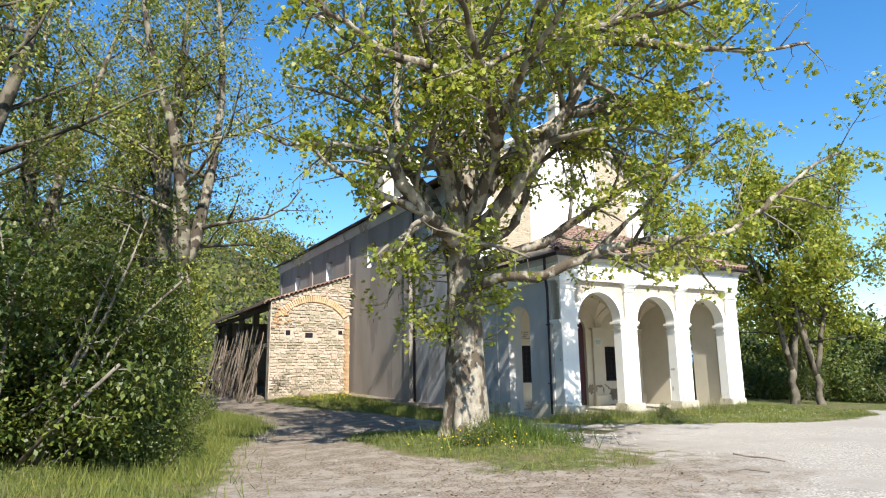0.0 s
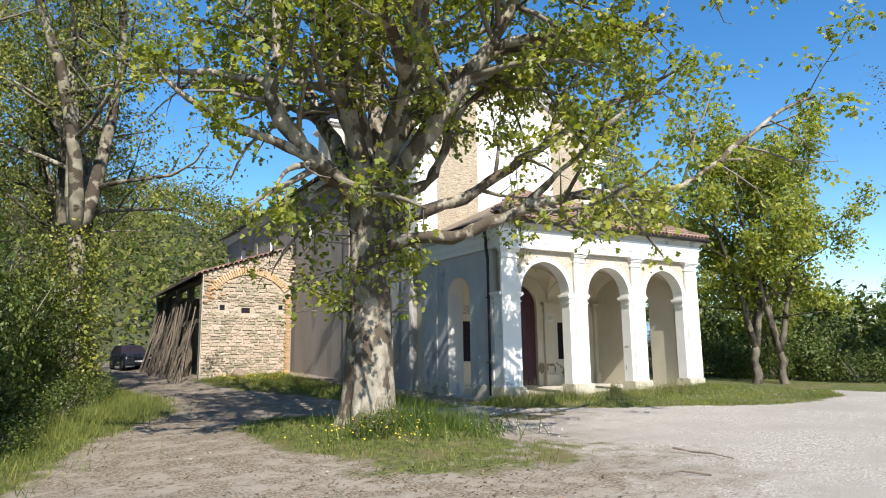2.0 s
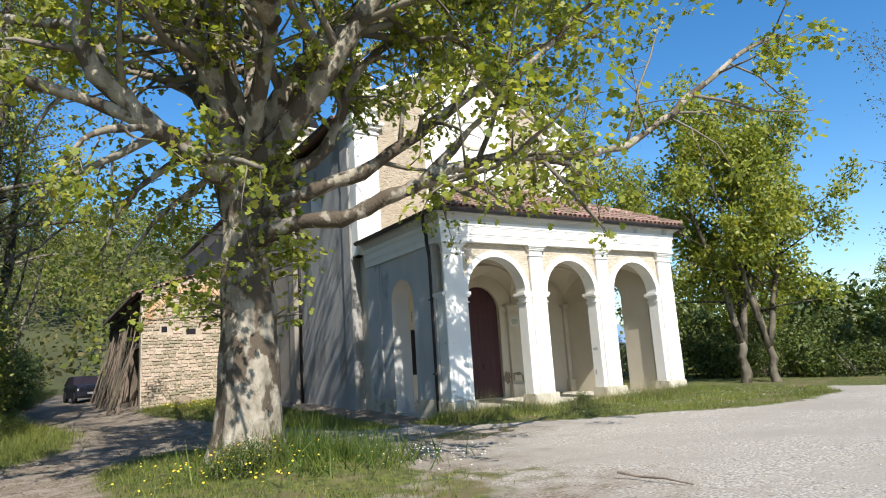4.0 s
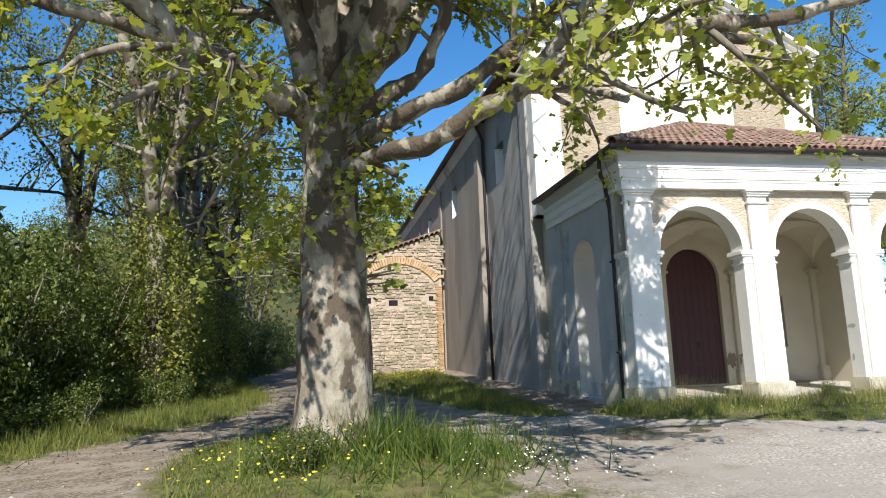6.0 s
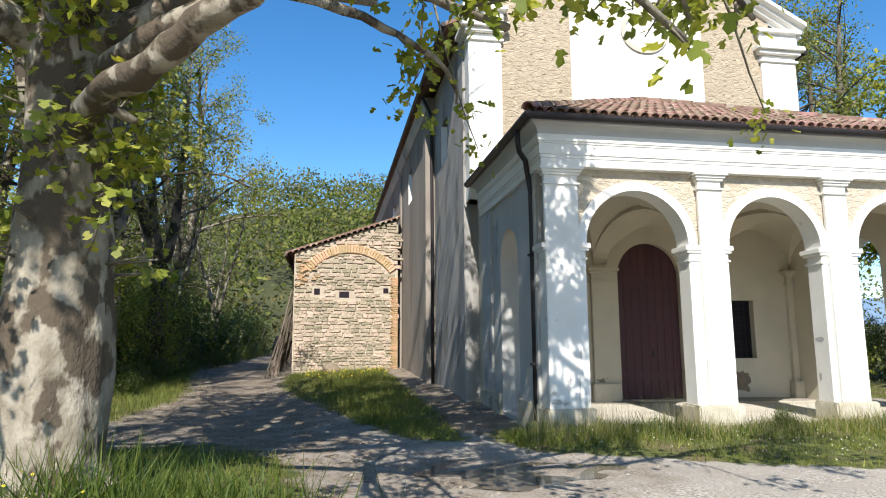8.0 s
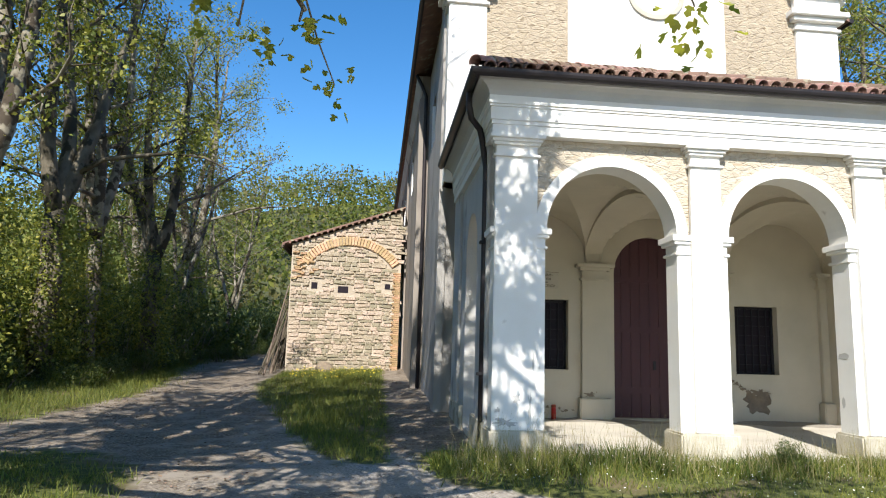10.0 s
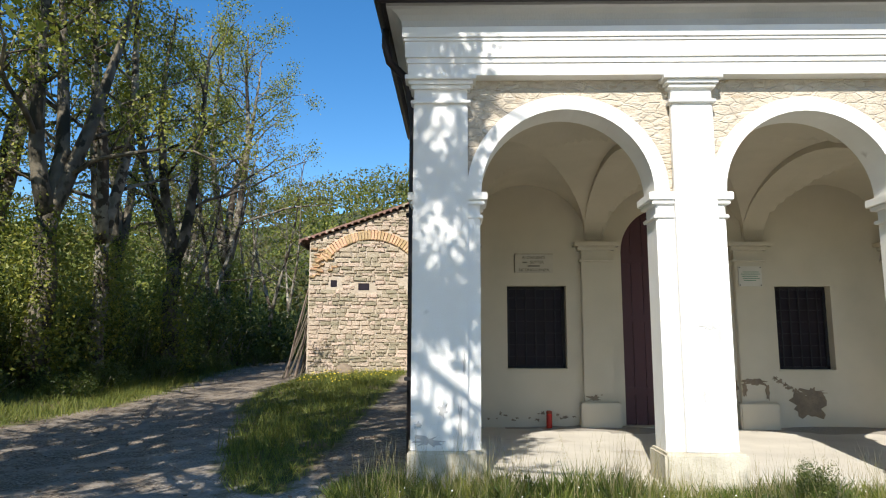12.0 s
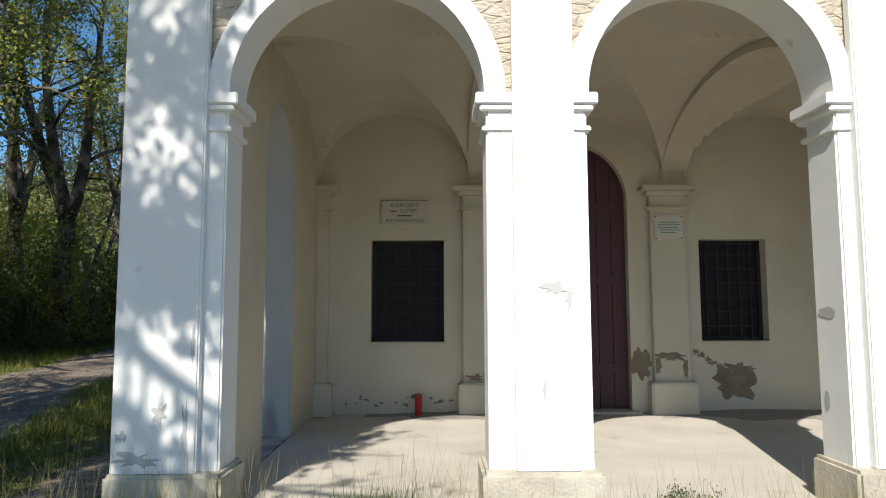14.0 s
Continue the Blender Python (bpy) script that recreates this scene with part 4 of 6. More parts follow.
verts = [(SX0, SY + 0.03, 0.3), (SX1, SY + 0.03, 0.3), (SX1, SY + 0.03, TOP1), (SX0, SY + 0.03, TOP0)]
verts += [(x, SY + 0.5, z) for x, y, z in verts]
front_wall = obj("front_wall", verts, [(0, 1, 2, 3), (7, 6, 5, 4), (0, 3, 7, 4), (1, 5, 6, 2), (3, 2, 6, 7)], M_MORTAR, shed, "rubble stone wall with a brick relieving arch")
verts = [(SX0 - 0.35, SY - 0.12, TOP0 - 0.05), (SX1 + 0.1, SY - 0.12, TOP1 + 0.12), (SX1 + 0.1, 46.0, TOP1 + 0.12), (SX0 - 0.35, 46.0, TOP0 - 0.05)]
verts += [(x, y, z + 0.06) for x, y, z in verts]
obj("roof", verts, [(3, 2, 1, 0), (4, 5, 6, 7), (0, 1, 5, 4), (1, 2, 6, 5), (2, 3, 7, 6), (3, 0, 4, 7)], M_TILES, shed, "low tiled lean-to roof")
v, f = [], []
for i in range(20):
    x = SX0 - 0.30 + i * 0.225
    z = shed_top(x) + 0.055
    tube(v, f, [(x, SY - 0.16, z), (x, 46.0, z)], [0.05, 0.05], 6)
t_ob = obj("roof_tiles", v, f, M_TILES, shed)
t_ob["kind"] = "stuff"
boxed("verge_board", (SX0 - 0.38, SX0 - 0.28, SY - 0.1, 46, TOP0 - 0.16, TOP0 - 0.04), M_WOOD, shed, 0.01)
boxed("back_wall", (SX0, SX1, 45.5, 46.0, 0.4, 5.5), M_MORTAR, shed, 0.0)
for y in (31.9, 35.2, 38.6, 42.0, 45.4):
    boxed("post", (SX0, SX0 + 0.3, y, y + 0.35, 0.4, TOP0 - 0.06), M_WOOD if y > 32 else M_STONE, shed, 0.02)
for z0, z1 in ((3.35, 3.55), (5.2, 5.42)):
    boxed("beam", (SX0 + 0.02, SX0 + 0.26, 32.3, 45.5, z0, z1), M_WOOD, shed, 0.015)

# poles leaned against the open side
stack = tagged(new("pole_stack"), "long grey wooden poles leaning against the shed", "poles")
rs = random.Random(21)
for i in range(46):
    y = 32.1 + i * 0.27 + rs.uniform(-0.1, 0.1)
    x0, x1 = 7.55 + rs.uniform(-0.25, 0.25), 8.28
    h = rs.uniform(2.5, 3.9)
    zb = float(ground_z(x0, y)) - 0.02
    v, f = [], []
    r = rs.uniform(0.025, 0.05)
    tube(v, f, [(x0, y, zb), ((x0 + x1) / 2 + rs.uniform(-0.04, 0.04), y + rs.uniform(-0.2, 0.35), zb + h / 2), (x1, y + rs.uniform(-0.2, 0.7), zb + h)], [r, r * 0.9, r * 0.6], 6)
    obj("pole", v, f, M_WOOD, stack)

# boulder at the foot of the shed
bm = bmesh.new()
bmesh.ops.create_icosphere(bm, subdivisions=3, radius=0.34)
for vv in bm.verts:
    vv.co *= 1 + 0.25 * noise.noise(vv.co * 3)
    vv.co.z *= 0.8
bo = part("boulder", bm, M_PATCH)
bo.location = (9.9, 30.9, float(ground_z(9.9, 30.9)) + 0.12)
tagged(bo, "rough brown boulder in the grass by the shed", "rock")


# parked car beyond the shed, nose towards the yard
def parked_car(x, y, turn):
    car = tagged(new("parked_car"), "dark small car parked on the track beyond the shed", "car")
    car.matrix_basis = pose(x, y, float(ground_z(x, y)), 0, 0, turn)
    rows = [(-2.0, 0.72, 0.35, 0.80), (-1.9, 0.80, 0.25, 0.92), (-1.1, 0.83, 0.22, 0.98), (-0.6, 0.83, 0.22, 1.02), (0.1, 0.83, 0.22, 1.03), (1.5, 0.83, 0.22, 1.04), (2.0, 0.76, 0.3, 0.95)]
    verts, faces = [], []
    for yy, hw, z0, z1 in rows:
        verts += [(-hw, yy, z0), (-hw, yy, z1 - 0.2), (-hw * 0.93, yy, z1), (hw * 0.93, yy, z1), (hw, yy, z1 - 0.2), (hw, yy, z0)]
    for i in range(len(rows) - 1):
        faces += [(6 * i + j, 6 * i + (j + 1) % 6, 6 * i + 6 + (j + 1) % 6, 6 * i + 6 + j) for j in range(6)]
    faces += [tuple(range(6)), tuple(range(len(verts) - 6, len(verts)))[::-1]]
    obj("body", verts, faces, M_CARPAINT, car)
    cabin = [(-0.76, -0.75, 0.98), (0.76, -0.75, 0.98), (0.78, 1.95, 0.98), (-0.78, 1.95, 0.98), (-0.6, -0.05, 1.47), (0.6, -0.05, 1.47), (0.62, 1.5, 1.47), (-0.62, 1.5, 1.47)]
    obj("cabin", cabin, [(0, 1, 5, 4), (1, 2, 6, 5), (2, 3, 7, 6), (3, 0, 4, 7)], M_PANE_HOLE, car, "dark windscreen and side glass")
    obj("roof_panel", [(x2, y2, 1.475) for x2, y2 in ((-0.6, -0.05), (0.6, -0.05), (0.62, 1.5), (-0.62, 1.5))] + [(x2, y2, 1.50) for x2, y2 in ((-0.5, 0.1), (0.5, 0.1), (0.52, 1.4), (-0.52, 1.4))],
        [(4, 5, 6, 7), (0, 1, 5, 4), (1, 2, 6, 5), (2, 3, 7, 6), (3, 0, 4, 7)], M_CARPAINT, car)
    for sx in (-1, 1):
        boxed("headlight", (sx * 0.62 - 0.14, sx * 0.62 + 0.14, -2.0, -1.88, 0.62, 0.78), M_LIGHT, car, 0.03)
        for yy in (-1.25, 1.25):
            bm = bmesh.new()
            bmesh.ops.create_cone(bm, cap_ends=True, segments=18, radius1=0.31, radius2=0.31, depth=0.2)
            bmesh.ops.rotate(bm, verts=bm.verts, matrix=Matrix.Rotation(radians(90), 3, "Y"))
            wheel = part("wheel", bm, M_TYRE, car)
            wheel.location = (sx * 0.76, yy, 0.31)
    boxed("number_plate", (-0.26, 0.26, -2.025, -2.0, 0.45, 0.56), M_LIGHT, car, 0.004)
    return car


parked_car(7.3, 47.6, 8)


# ---- leaves and branches ----
LOBED = np.array([(0, 0), (0.26, -0.02), (0.58, 0.28), (0.24, 0.36), (0.40, 0.72), (0, 1.0), (-0.40, 0.72), (-0.24, 0.36), (-0.58, 0.28), (-0.26, -0.02)])
OVAL = np.array([(0, 0), (0.30, 0.42), (0, 1.0), (-0.30, 0.42)])
BLADE = np.array([(-0.5, 0), (0.5, 0), (0.0, 1.0)])


def many(name, shape, places, ways, ups, sizes, material, parent=None, fold=0.25, widths=None):
    """One mesh of many leaves: the flat shape set at each place, its length along ways, folded about its midrib."""
    places, ways, ups = (np.asarray(a, float) for a in (places, ways, ups))
    n, k = len(places), len(shape)
    ways = ways / np.linalg.norm(ways, axis=1, keepdims=True)
    side = np.cross(ways, ups)
    side /= np.linalg.norm(side, axis=1, keepdims=True) + 1e-9
    nor = np.cross(side, ways)
    sizes = np.asarray(sizes, float)
    widths = sizes if widths is None else np.asarray(widths, float)
    u = shape[:, 0][None, :, None] * widths[:, None, None]
    w = shape[:, 1][None, :, None] * sizes[:, None, None]
    lift = np.abs(shape[:, 0])[None, :, None] * fold * widths[:, None, None] - (shape[:, 1] ** 2)[None, :, None] * 0.15 * sizes[:, None, None]
    co = places[:, None] + u * side[:, None] + w * ways[:, None] + lift * nor[:, None]
    me = bpy.data.meshes.new(name)
    me.vertices.add(n * k)
    me.vertices.foreach_set("co", co.reshape(-1))
    me.loops.add(n * k)
    me.loops.foreach_set("vertex_index", np.arange(n * k))
    me.polygons.add(n)
    me.polygons.foreach_set("loop_start", np.arange(n) * k)
    me.update(calc_edges=True)
    me.materials.append(material)
    ob = new(name, me)
    if parent is not None:
        ob.parent = parent
    return ob


def spread(r, n):
    v = r.normal(size=(n, 3))
    return v / np.linalg.norm(v, axis=1, keepdims=True)


class Grower:
    """Collects the tubes of a tree's wood and the tips that carry leaves."""

    def __init__(self, seed):
        self.r = np.random.RandomState(seed)
        self.v, self.f, self.tips = [], [], []
        self.keep = lambda p: True

    def branch(self, start, way, length, radius, level, droop=0.0, sides=6, up=0.25):
        r = self.r
        n = max(3, int(length / (0.45 if level else 0.8)))
        pts, rad, p, d = [np.array(start, float)], [radius], np.array(start, float), np.array(way, float)
        d /= np.linalg.norm(d)
        for i in range(n):
            d = d + r.normal(0, 0.16, 3) + np.array((0, 0, up * 0.12 - droop * 0.14 * i / n))
            d /= np.linalg.norm(d)
            p = p + d * length / n
            if not self.keep(p):
                break
            pts.append(p)
            rad.append(max(radius * (1 - 0.75 * (i + 1) / n), 0.004))
        if len(pts) > 1:
            tube(self.v, self.f, pts, rad, sides)
        return pts, rad

    def fill(self, pts, rad, level, last, density=1.0, shrink=0.5, droop=0.0, up=0.25, reach=None):
        """Side branches along a limb, down to the twigs that carry the leaves."""
        r = self.r
        seg = [np.array(p, float) for p in pts]
        if len(seg) < 2:
            return
        total = sum(np.linalg.norm(b - a) for a, b in zip(seg, seg[1:]))
        reach = reach or total
        if level == last:
            for a, b in zip(seg, seg[1:]):
                self.tips += [(a + (b - a) * t, b - a) for t in (0.3, 0.8)]
            self.tips.append((seg[-1], seg[-1] - seg[-2]))
            return
        n = max(2, int(total * density))
        for i in range(n):
            t = 0.22 + 0.78 * (i + r.rand()) / n
            k = min(int(t * (len(seg) - 1)), len(seg) - 2)
            base = seg[k] + (seg[k + 1] - seg[k]) * (t * (len(seg) - 1) - k)
            along = seg[k + 1] - seg[k]
            along /= np.linalg.norm(along)
            out = spread(r, 1)[0]
            out -= along * (out @ along)
            out /= np.linalg.norm(out) + 1e-9
            way = along * 0.55 + out * 0.8 + np.array((0, 0, up * 0.6 - droop * 0.5))
            length = reach * shrink * (1.1 - 0.6 * t) * r.uniform(0.6, 1.15)
            rr = max(min(rad[min(k, len(rad) - 1)] * 0.5, 0.045 * length), 0.006)
            q, qr = self.branch(base, way, max(length, 0.35), rr, level + 1, droop, 3 if level else 5, up)
            self.fill(q, qr, level + 1, last, density * 1.25, 0.45, droop, up, length)

    def leaves(self, name, shape, per_tip, size, jitter, material, parent, flat=0.6):
        r = self.r
        base = np.array([t[0] for t in self.tips])
        way = np.array([t[1] for t in self.tips])
        base, way = np.repeat(base, per_tip, 0), np.repeat(way, per_tip, 0)
        n = len(base)
        way = way / (np.linalg.norm(way, axis=1, keepdims=True) + 1e-9)
        places = base + r.normal(0, jitter, (n, 3))
        ways = way * 0.5 + spread(r, n) + np.array((0, 0, -0.35))
        ups = spread(r, n) * (1 - flat) + np.array((0, 0, flat))
        return tagged(many(name, shape, places, ways, ups, r.uniform(0.6, 1.2, n) * size, material, parent), kind="stuff")


def wood(name, g, material, parent):
    return tagged(obj(name, g.v, g.f, material, parent, smooth=True), kind="stuff")


# ---- the great plane tree in the yard ----
def plane_tree():
    tree = tagged(new("plane_tree"), "old plane tree with mottled bark and fresh leaves", "tree")
    g = Grower(4)
    cx, cy = 7.47, 12.2
    z0 = float(ground_z(cx, cy)) - 0.1
    # trunk with flared foot and burrs below the fork
    rings = [(z0, 0.60), (z0 + 0.2, 0.52), (z0 + 0.45, 0.465), (z0 + 0.8, 0.44), (1.7, 0.425), (2.1, 0.415), (2.5, 0.40), (2.8, 0.405), (3.1, 0.37), (3.45, 0.345), (3.8, 0.33), (4.1, 0.34), (4.4, 0.38), (4.7, 0.42),
             (5.0, 0.40), (5.3, 0.34), (5.6, 0.24)]
    tv, tf = [], []
    for z, rad in rings:
        for k in range(40):
            a = 2 * math.pi * k / 40
            lump = 0.16 * noise.noise(Vector((2.2 * math.cos(a), 2.2 * math.sin(a), 1.3 * z))) + 0.07 * noise.noise(Vector((5 * math.cos(a), 5 * math.sin(a), 3.1 * z)))
            q = rad * (1 + lump + (0.13 * math.sin(5 * a + 0.7) if z < z0 + 0.3 else 0))
            tv.append((cx - 0.01 * z + q * math.cos(a), cy + q * math.sin(a), z))
    tf = [(40 * i + k, 40 * i + (k + 1) % 40, 40 * i + 40 + (k + 1) % 40, 40 * i + 40 + k) for i in range(len(rings) - 1) for k in range(40)]
    obj("trunk", tv, tf, M_BARK, tree, smooth=True)

    # the crown is lifted over the yard and the track; the limbs that start high also rise over the approach
    limb_z = 0.0

    def clear(p):
        if p[2] < 2.3:
            return False
        lifted = p[2] > 2.45 + 0.54 * math.hypot(p[0] - 11.2, p[1] - 7.2)
        west = p[1] > 7.2 and p[0] < 10.8 - 0.68 * (p[1] - 7.2) and p[2] > 2.8 + 0.12 * (7.4 - p[0]) ** 2
        south = p[1] > 11.0 or p[2] > 2.0 + 0.43 * math.hypot(p[0] - 1.6, p[1] - 1.0)
        if limb_z > 5.0 and not south:
            return False
        return lifted or west or math.hypot(p[0] - 7.1, p[1] - 12.0) < 1.2 or (math.hypot(p[0] - 10.6, p[1] - 12.1) < 0.5 and p[2] > 4.3)

    g.keep = clear
    limbs = [
        # the long low limb towards the church, and its side limbs
        (0.115, [(7.5, 12.05, 3.72), (7.86, 11.5, 3.92), (8.37, 10.85, 3.88), (8.85, 10.45, 4.12), (9.30, 10.15, 4.30), (9.65, 9.8, 4.45), (10.3, 9.45, 4.58), (11.65, 9.3, 4.72), (12.5, 9.1, 5.0), (13.3, 8.8, 5.6), (14.1, 8.4, 6.3), (14.9, 8.0, 6.7)], 1.5),
        (0.06, [(10.3, 9.45, 4.58), (11.2, 9.8, 4.75), (12.1, 10.1, 4.8), (12.9, 10.4, 4.55), (13.3, 10.6, 4.3)], 1.3),
        (0.06, [(9.3, 10.15, 4.30), (10.0, 9.4, 5.2), (10.6, 8.6, 6.0), (11.2, 7.8, 6.6)], 1.3),
        (0.05, [(9.3, 10.2, 4.3), (10.0, 11.3, 4.7), (10.7, 12.0, 4.7), (11.2, 12.5, 4.25)], 1.2),
        (0.12, [(7.6, 12.0, 4.2), (8.2, 11.55, 4.45), (8.9, 11.2, 4.75), (9.7, 10.9, 5.3), (10.34, 10.2, 5.85), (11.1, 9.7, 6.4), (12.1, 9.3, 6.7)], 1.4),
        (0.12, [(7.55, 12.05, 4.6), (8.0, 11.95, 4.8), (8.4, 11.9, 5.05), (8.75, 11.75, 5.6), (8.95, 11.6, 6.3), (9.5, 11.4, 7.0), (10.3, 11.2, 7.4)], 1.4),
        # the limb that sweeps out over the track and then turns up
        (0.16, [(7.2, 12.05, 4.65), (6.75, 11.6, 4.72), (6.25, 11.2, 4.86), (5.75, 11.0, 5.15), (5.35, 10.9, 5.5), (5.14, 10.86, 6.0), (5.25, 10.9, 6.8), (5.2, 10.8, 8.2), (4.9, 10.7, 9.8)], 1.2),
        (0.08, [(5.9, 11.05, 5.0), (5.0, 10.9, 5.2), (4.2, 10.7, 5.35), (3.4, 10.6, 5.9)], 1.2),
        (0.05, [(6.5, 11.4, 4.8), (6.1, 11.6, 4.5), (5.7, 11.7, 4.0), (5.5, 11.8, 3.5)], 1.5),
        (0.05, [(6.9, 11.8, 4.7), (6.5, 12.2, 4.3), (6.1, 12.5, 3.9), (5.8, 12.7, 3.3)], 1.4),
        (0.05, [(6.0, 11.1, 4.95), (5.6, 10.6, 4.7), (5.2, 10.3, 4.4), (4.9, 10.1, 4.0)], 1.2),
        (0.04, [(7.86, 11.5, 3.92), (8.3, 11.7, 3.7), (8.6, 11.6, 3.4)], 2.6),
        (0.06, [(5.14, 10.86, 6.0), (4.4, 11.6, 6.3), (3.5, 12.2, 6.4), (2.6, 12.6, 6.9)], 1.4),
        # steep leaders
        (0.24, [(7.3, 12.15, 4.9), (7.1, 12.0, 6.3), (6.98, 12.1, 7.8), (6.95, 12.1, 10), (6.9, 12.1, 12.5), (6.8, 12.0, 15.5)], 1.3),
        (0.21, [(7.45, 12.2, 5.0), (7.6, 12.2, 6.3), (7.55, 12.15, 8.6), (7.7, 12.0, 11), (7.9, 12.0, 13.5), (8.1, 12.0, 16.0)], 1.3),
        (0.18, [(7.25, 12.0, 4.9), (6.85, 11.85, 6.1), (6.5, 11.8, 7.3), (6.35, 11.8, 8.6), (6.1, 11.6, 10.5), (5.6, 11.4, 13)], 1.3),
        (0.17, [(7.45, 12.1, 4.9), (7.7, 11.85, 5.6), (8.06, 11.66, 6.28), (8.9, 11.7, 7.2), (10.05, 11.65, 8.0), (10.68, 10.6, 7.95), (11.7, 10.0, 8.1), (12.6, 9.5, 8.5)], 1.7),
        (0.09, [(10.05, 11.65, 8.0), (10.9, 12.6, 8.2), (11.7, 13.5, 8.3), (12.2, 14.2, 8.4)], 1.7),
        (0.16, [(7.5, 12.0, 4.8), (8.2, 11.2, 5.9), (9.0, 10.5, 7.4), (9.7, 9.9, 9.0), (10.5, 9.5, 11.2), (11.0, 9.3, 13.2)], 1.5),
        (0.16, [(7.3, 12.5, 5.0), (7.1, 13.7, 6.6), (6.8, 15.0, 8.6), (6.8, 16.0, 11.0), (6.7, 16.8, 13.5)], 1.3),
        (0.16, [(7.6, 12.4, 4.9), (8.7, 13.5, 6.8), (9.8, 14.4, 9.0), (10.5, 15.0, 11.5), (11.0, 15.5, 14.0)], 1.3),
        (0.14, [(7.4, 11.9, 5.0), (7.4, 10.7, 6.5), (7.5, 9.7, 8.3), (7.9, 9.0, 10.5)], 1.4),
        # the wide crown over the yard
        (0.10, [(7.4, 10.7, 6.5), (6.4, 9.6, 7.2), (5.4, 8.6, 7.8), (4.4, 7.7, 8.3)], 1.6),
        (0.10, [(7.5, 9.7, 8.3), (7.0, 8.2, 8.6), (6.6, 6.8, 8.8), (6.4, 5.6, 9.2)], 1.6),
        (0.09, [(7.5, 9.7, 8.3), (8.7, 8.6, 8.5), (9.6, 7.4, 8.6), (10.4, 6.4, 8.8)], 1.7),
        (0.09, [(6.4, 9.6, 7.2), (4.8, 9.8, 7.4), (3.4, 9.6, 7.8), (2.2, 9.3, 8.4)], 1.5),
        (0.10, [(9.7, 9.9, 9.0), (11.0, 9.0, 8.8), (12.3, 8.2, 8.6), (13.4, 7.6, 8.8)], 1.5),
        (0.09, [(9.0, 10.5, 7.4), (10.3, 9.9, 7.7), (11.6, 9.2, 7.8), (12.8, 8.6, 7.6)], 1.7),
        (0.09, [(9.7, 9.9, 9.0), (11.1, 10.1, 10.0), (12.4, 10.0, 10.8)], 1.7),
        (0.08, [(10.5, 9.5, 11.2), (11.8, 8.8, 11.6), (13.0, 8.0, 11.6)], 1.6),
        (0.08, [(7.55, 12.15, 8.6), (9.0, 11.6, 9.6), (10.4, 11.4, 10.4)], 1.7),
        (0.09, [(6.98, 12.1, 7.8), (5.8, 13.0, 9.0), (4.6, 13.8, 10.2), (3.8, 14.4, 11.5)], 1.5),
        (0.09, [(6.35, 11.8, 8.6), (5.2, 10.6, 9.4), (4.2, 9.4, 10.0), (3.4, 8.4, 10.4)], 1.6),
        (0.09, [(7.7, 12.0, 11.0), (9.2, 12.6, 12.2), (10.4, 13.2, 13.4)], 1.5),
        (0.08, [(6.8, 15.0, 8.6), (5.6, 15.6, 9.2), (4.6, 16.4, 9.6)], 1.5),
        (0.08, [(7.1, 13.7, 6.6), (6.0, 14.2, 7.2), (5.0, 14.6, 7.6)], 1.5),
        (0.08, [(10.5, 9.5, 11.2), (11.3, 10.6, 11.4), (11.8, 11.8, 11.6), (12.0, 13.0, 11.8)], 1.9),
        (0.08, [(9.7, 9.9, 9.0), (10.9, 9.6, 9.3), (11.8, 9.8, 9.6), (12.4, 10.6, 9.8)], 1.9),
        (0.08, [(9.8, 14.4, 9.0), (10.8, 13.6, 9.4), (11.4, 12.8, 9.8), (11.8, 12.0, 10.2)], 1.9),
        (0.07, [(10.05, 11.65, 8.0), (11.0, 11.6, 8.6), (11.8, 11.9, 9.0), (12.4, 12.4, 9.2)], 1.9),
        (0.07, [(10.05, 11.65, 8.0), (11.2, 11.5, 8.2), (12.2, 11.3, 8.2), (12.9, 11.0, 8.2)], 2.4),
        (0.06, [(10.3, 11.2, 7.4), (11.3, 11.3, 7.2), (12.1, 11.4, 6.9), (12.8, 11.3, 6.7)], 2.4),
        (0.08, [(7.4, 10.7, 6.5), (6.9, 9.4, 7.0), (6.5, 8.0, 7.3), (6.2, 6.8, 7.6)], 1.7),
        (0.08, [(7.5, 9.7, 8.3), (8.4, 9.6, 8.6), (9.3, 9.2, 9.0), (10.2, 8.6, 9.4)], 1.7),
    ]
    for rad, pts, dens in limbs:
        pv = [Vector(p) for p in pts]
        limb_z = pts[0][2]
        fine, rr = [], []
        for i in range(len(pv) - 1):
            for s in range(4):
                t = s / 4
                a, b, c, d = pv[max(i - 1, 0)], pv[i], pv[i + 1], pv[min(i + 2, len(pv) - 1)]
                fine.append(0.5 * (2 * b + (c - a) * t + (2 * a - 5 * b + 4 * c - d) * t * t + (3 * b - a - 3 * c + d) * t ** 3) + 0.07 * noise.noise_vector(2.4 * b.lerp(c, t)))
        fine.append(pv[-1])
        rr = [rad * (1.15 - 0.9 * i / (len(fine) - 1)) * (1 + 0.13 * g.r.normal()) for i in range(len(fine))]
        last = max([2] + [i for i, p in enumerate(fine) if clear(p)])
        fine, rr = fine[: last + 1], rr[: last + 1]
        limb = Grower(1)
        tube(limb.v, limb.f, fine, rr, 12)
        obj("limb", limb.v, limb.f, M_BARK, tree, smooth=True)
        g.fill([tuple(p) for p in fine], rr, 0, 2, density=1.6 * dens, shrink=0.36, droop=0.5, up=0.15)
    limb_z = 0.0
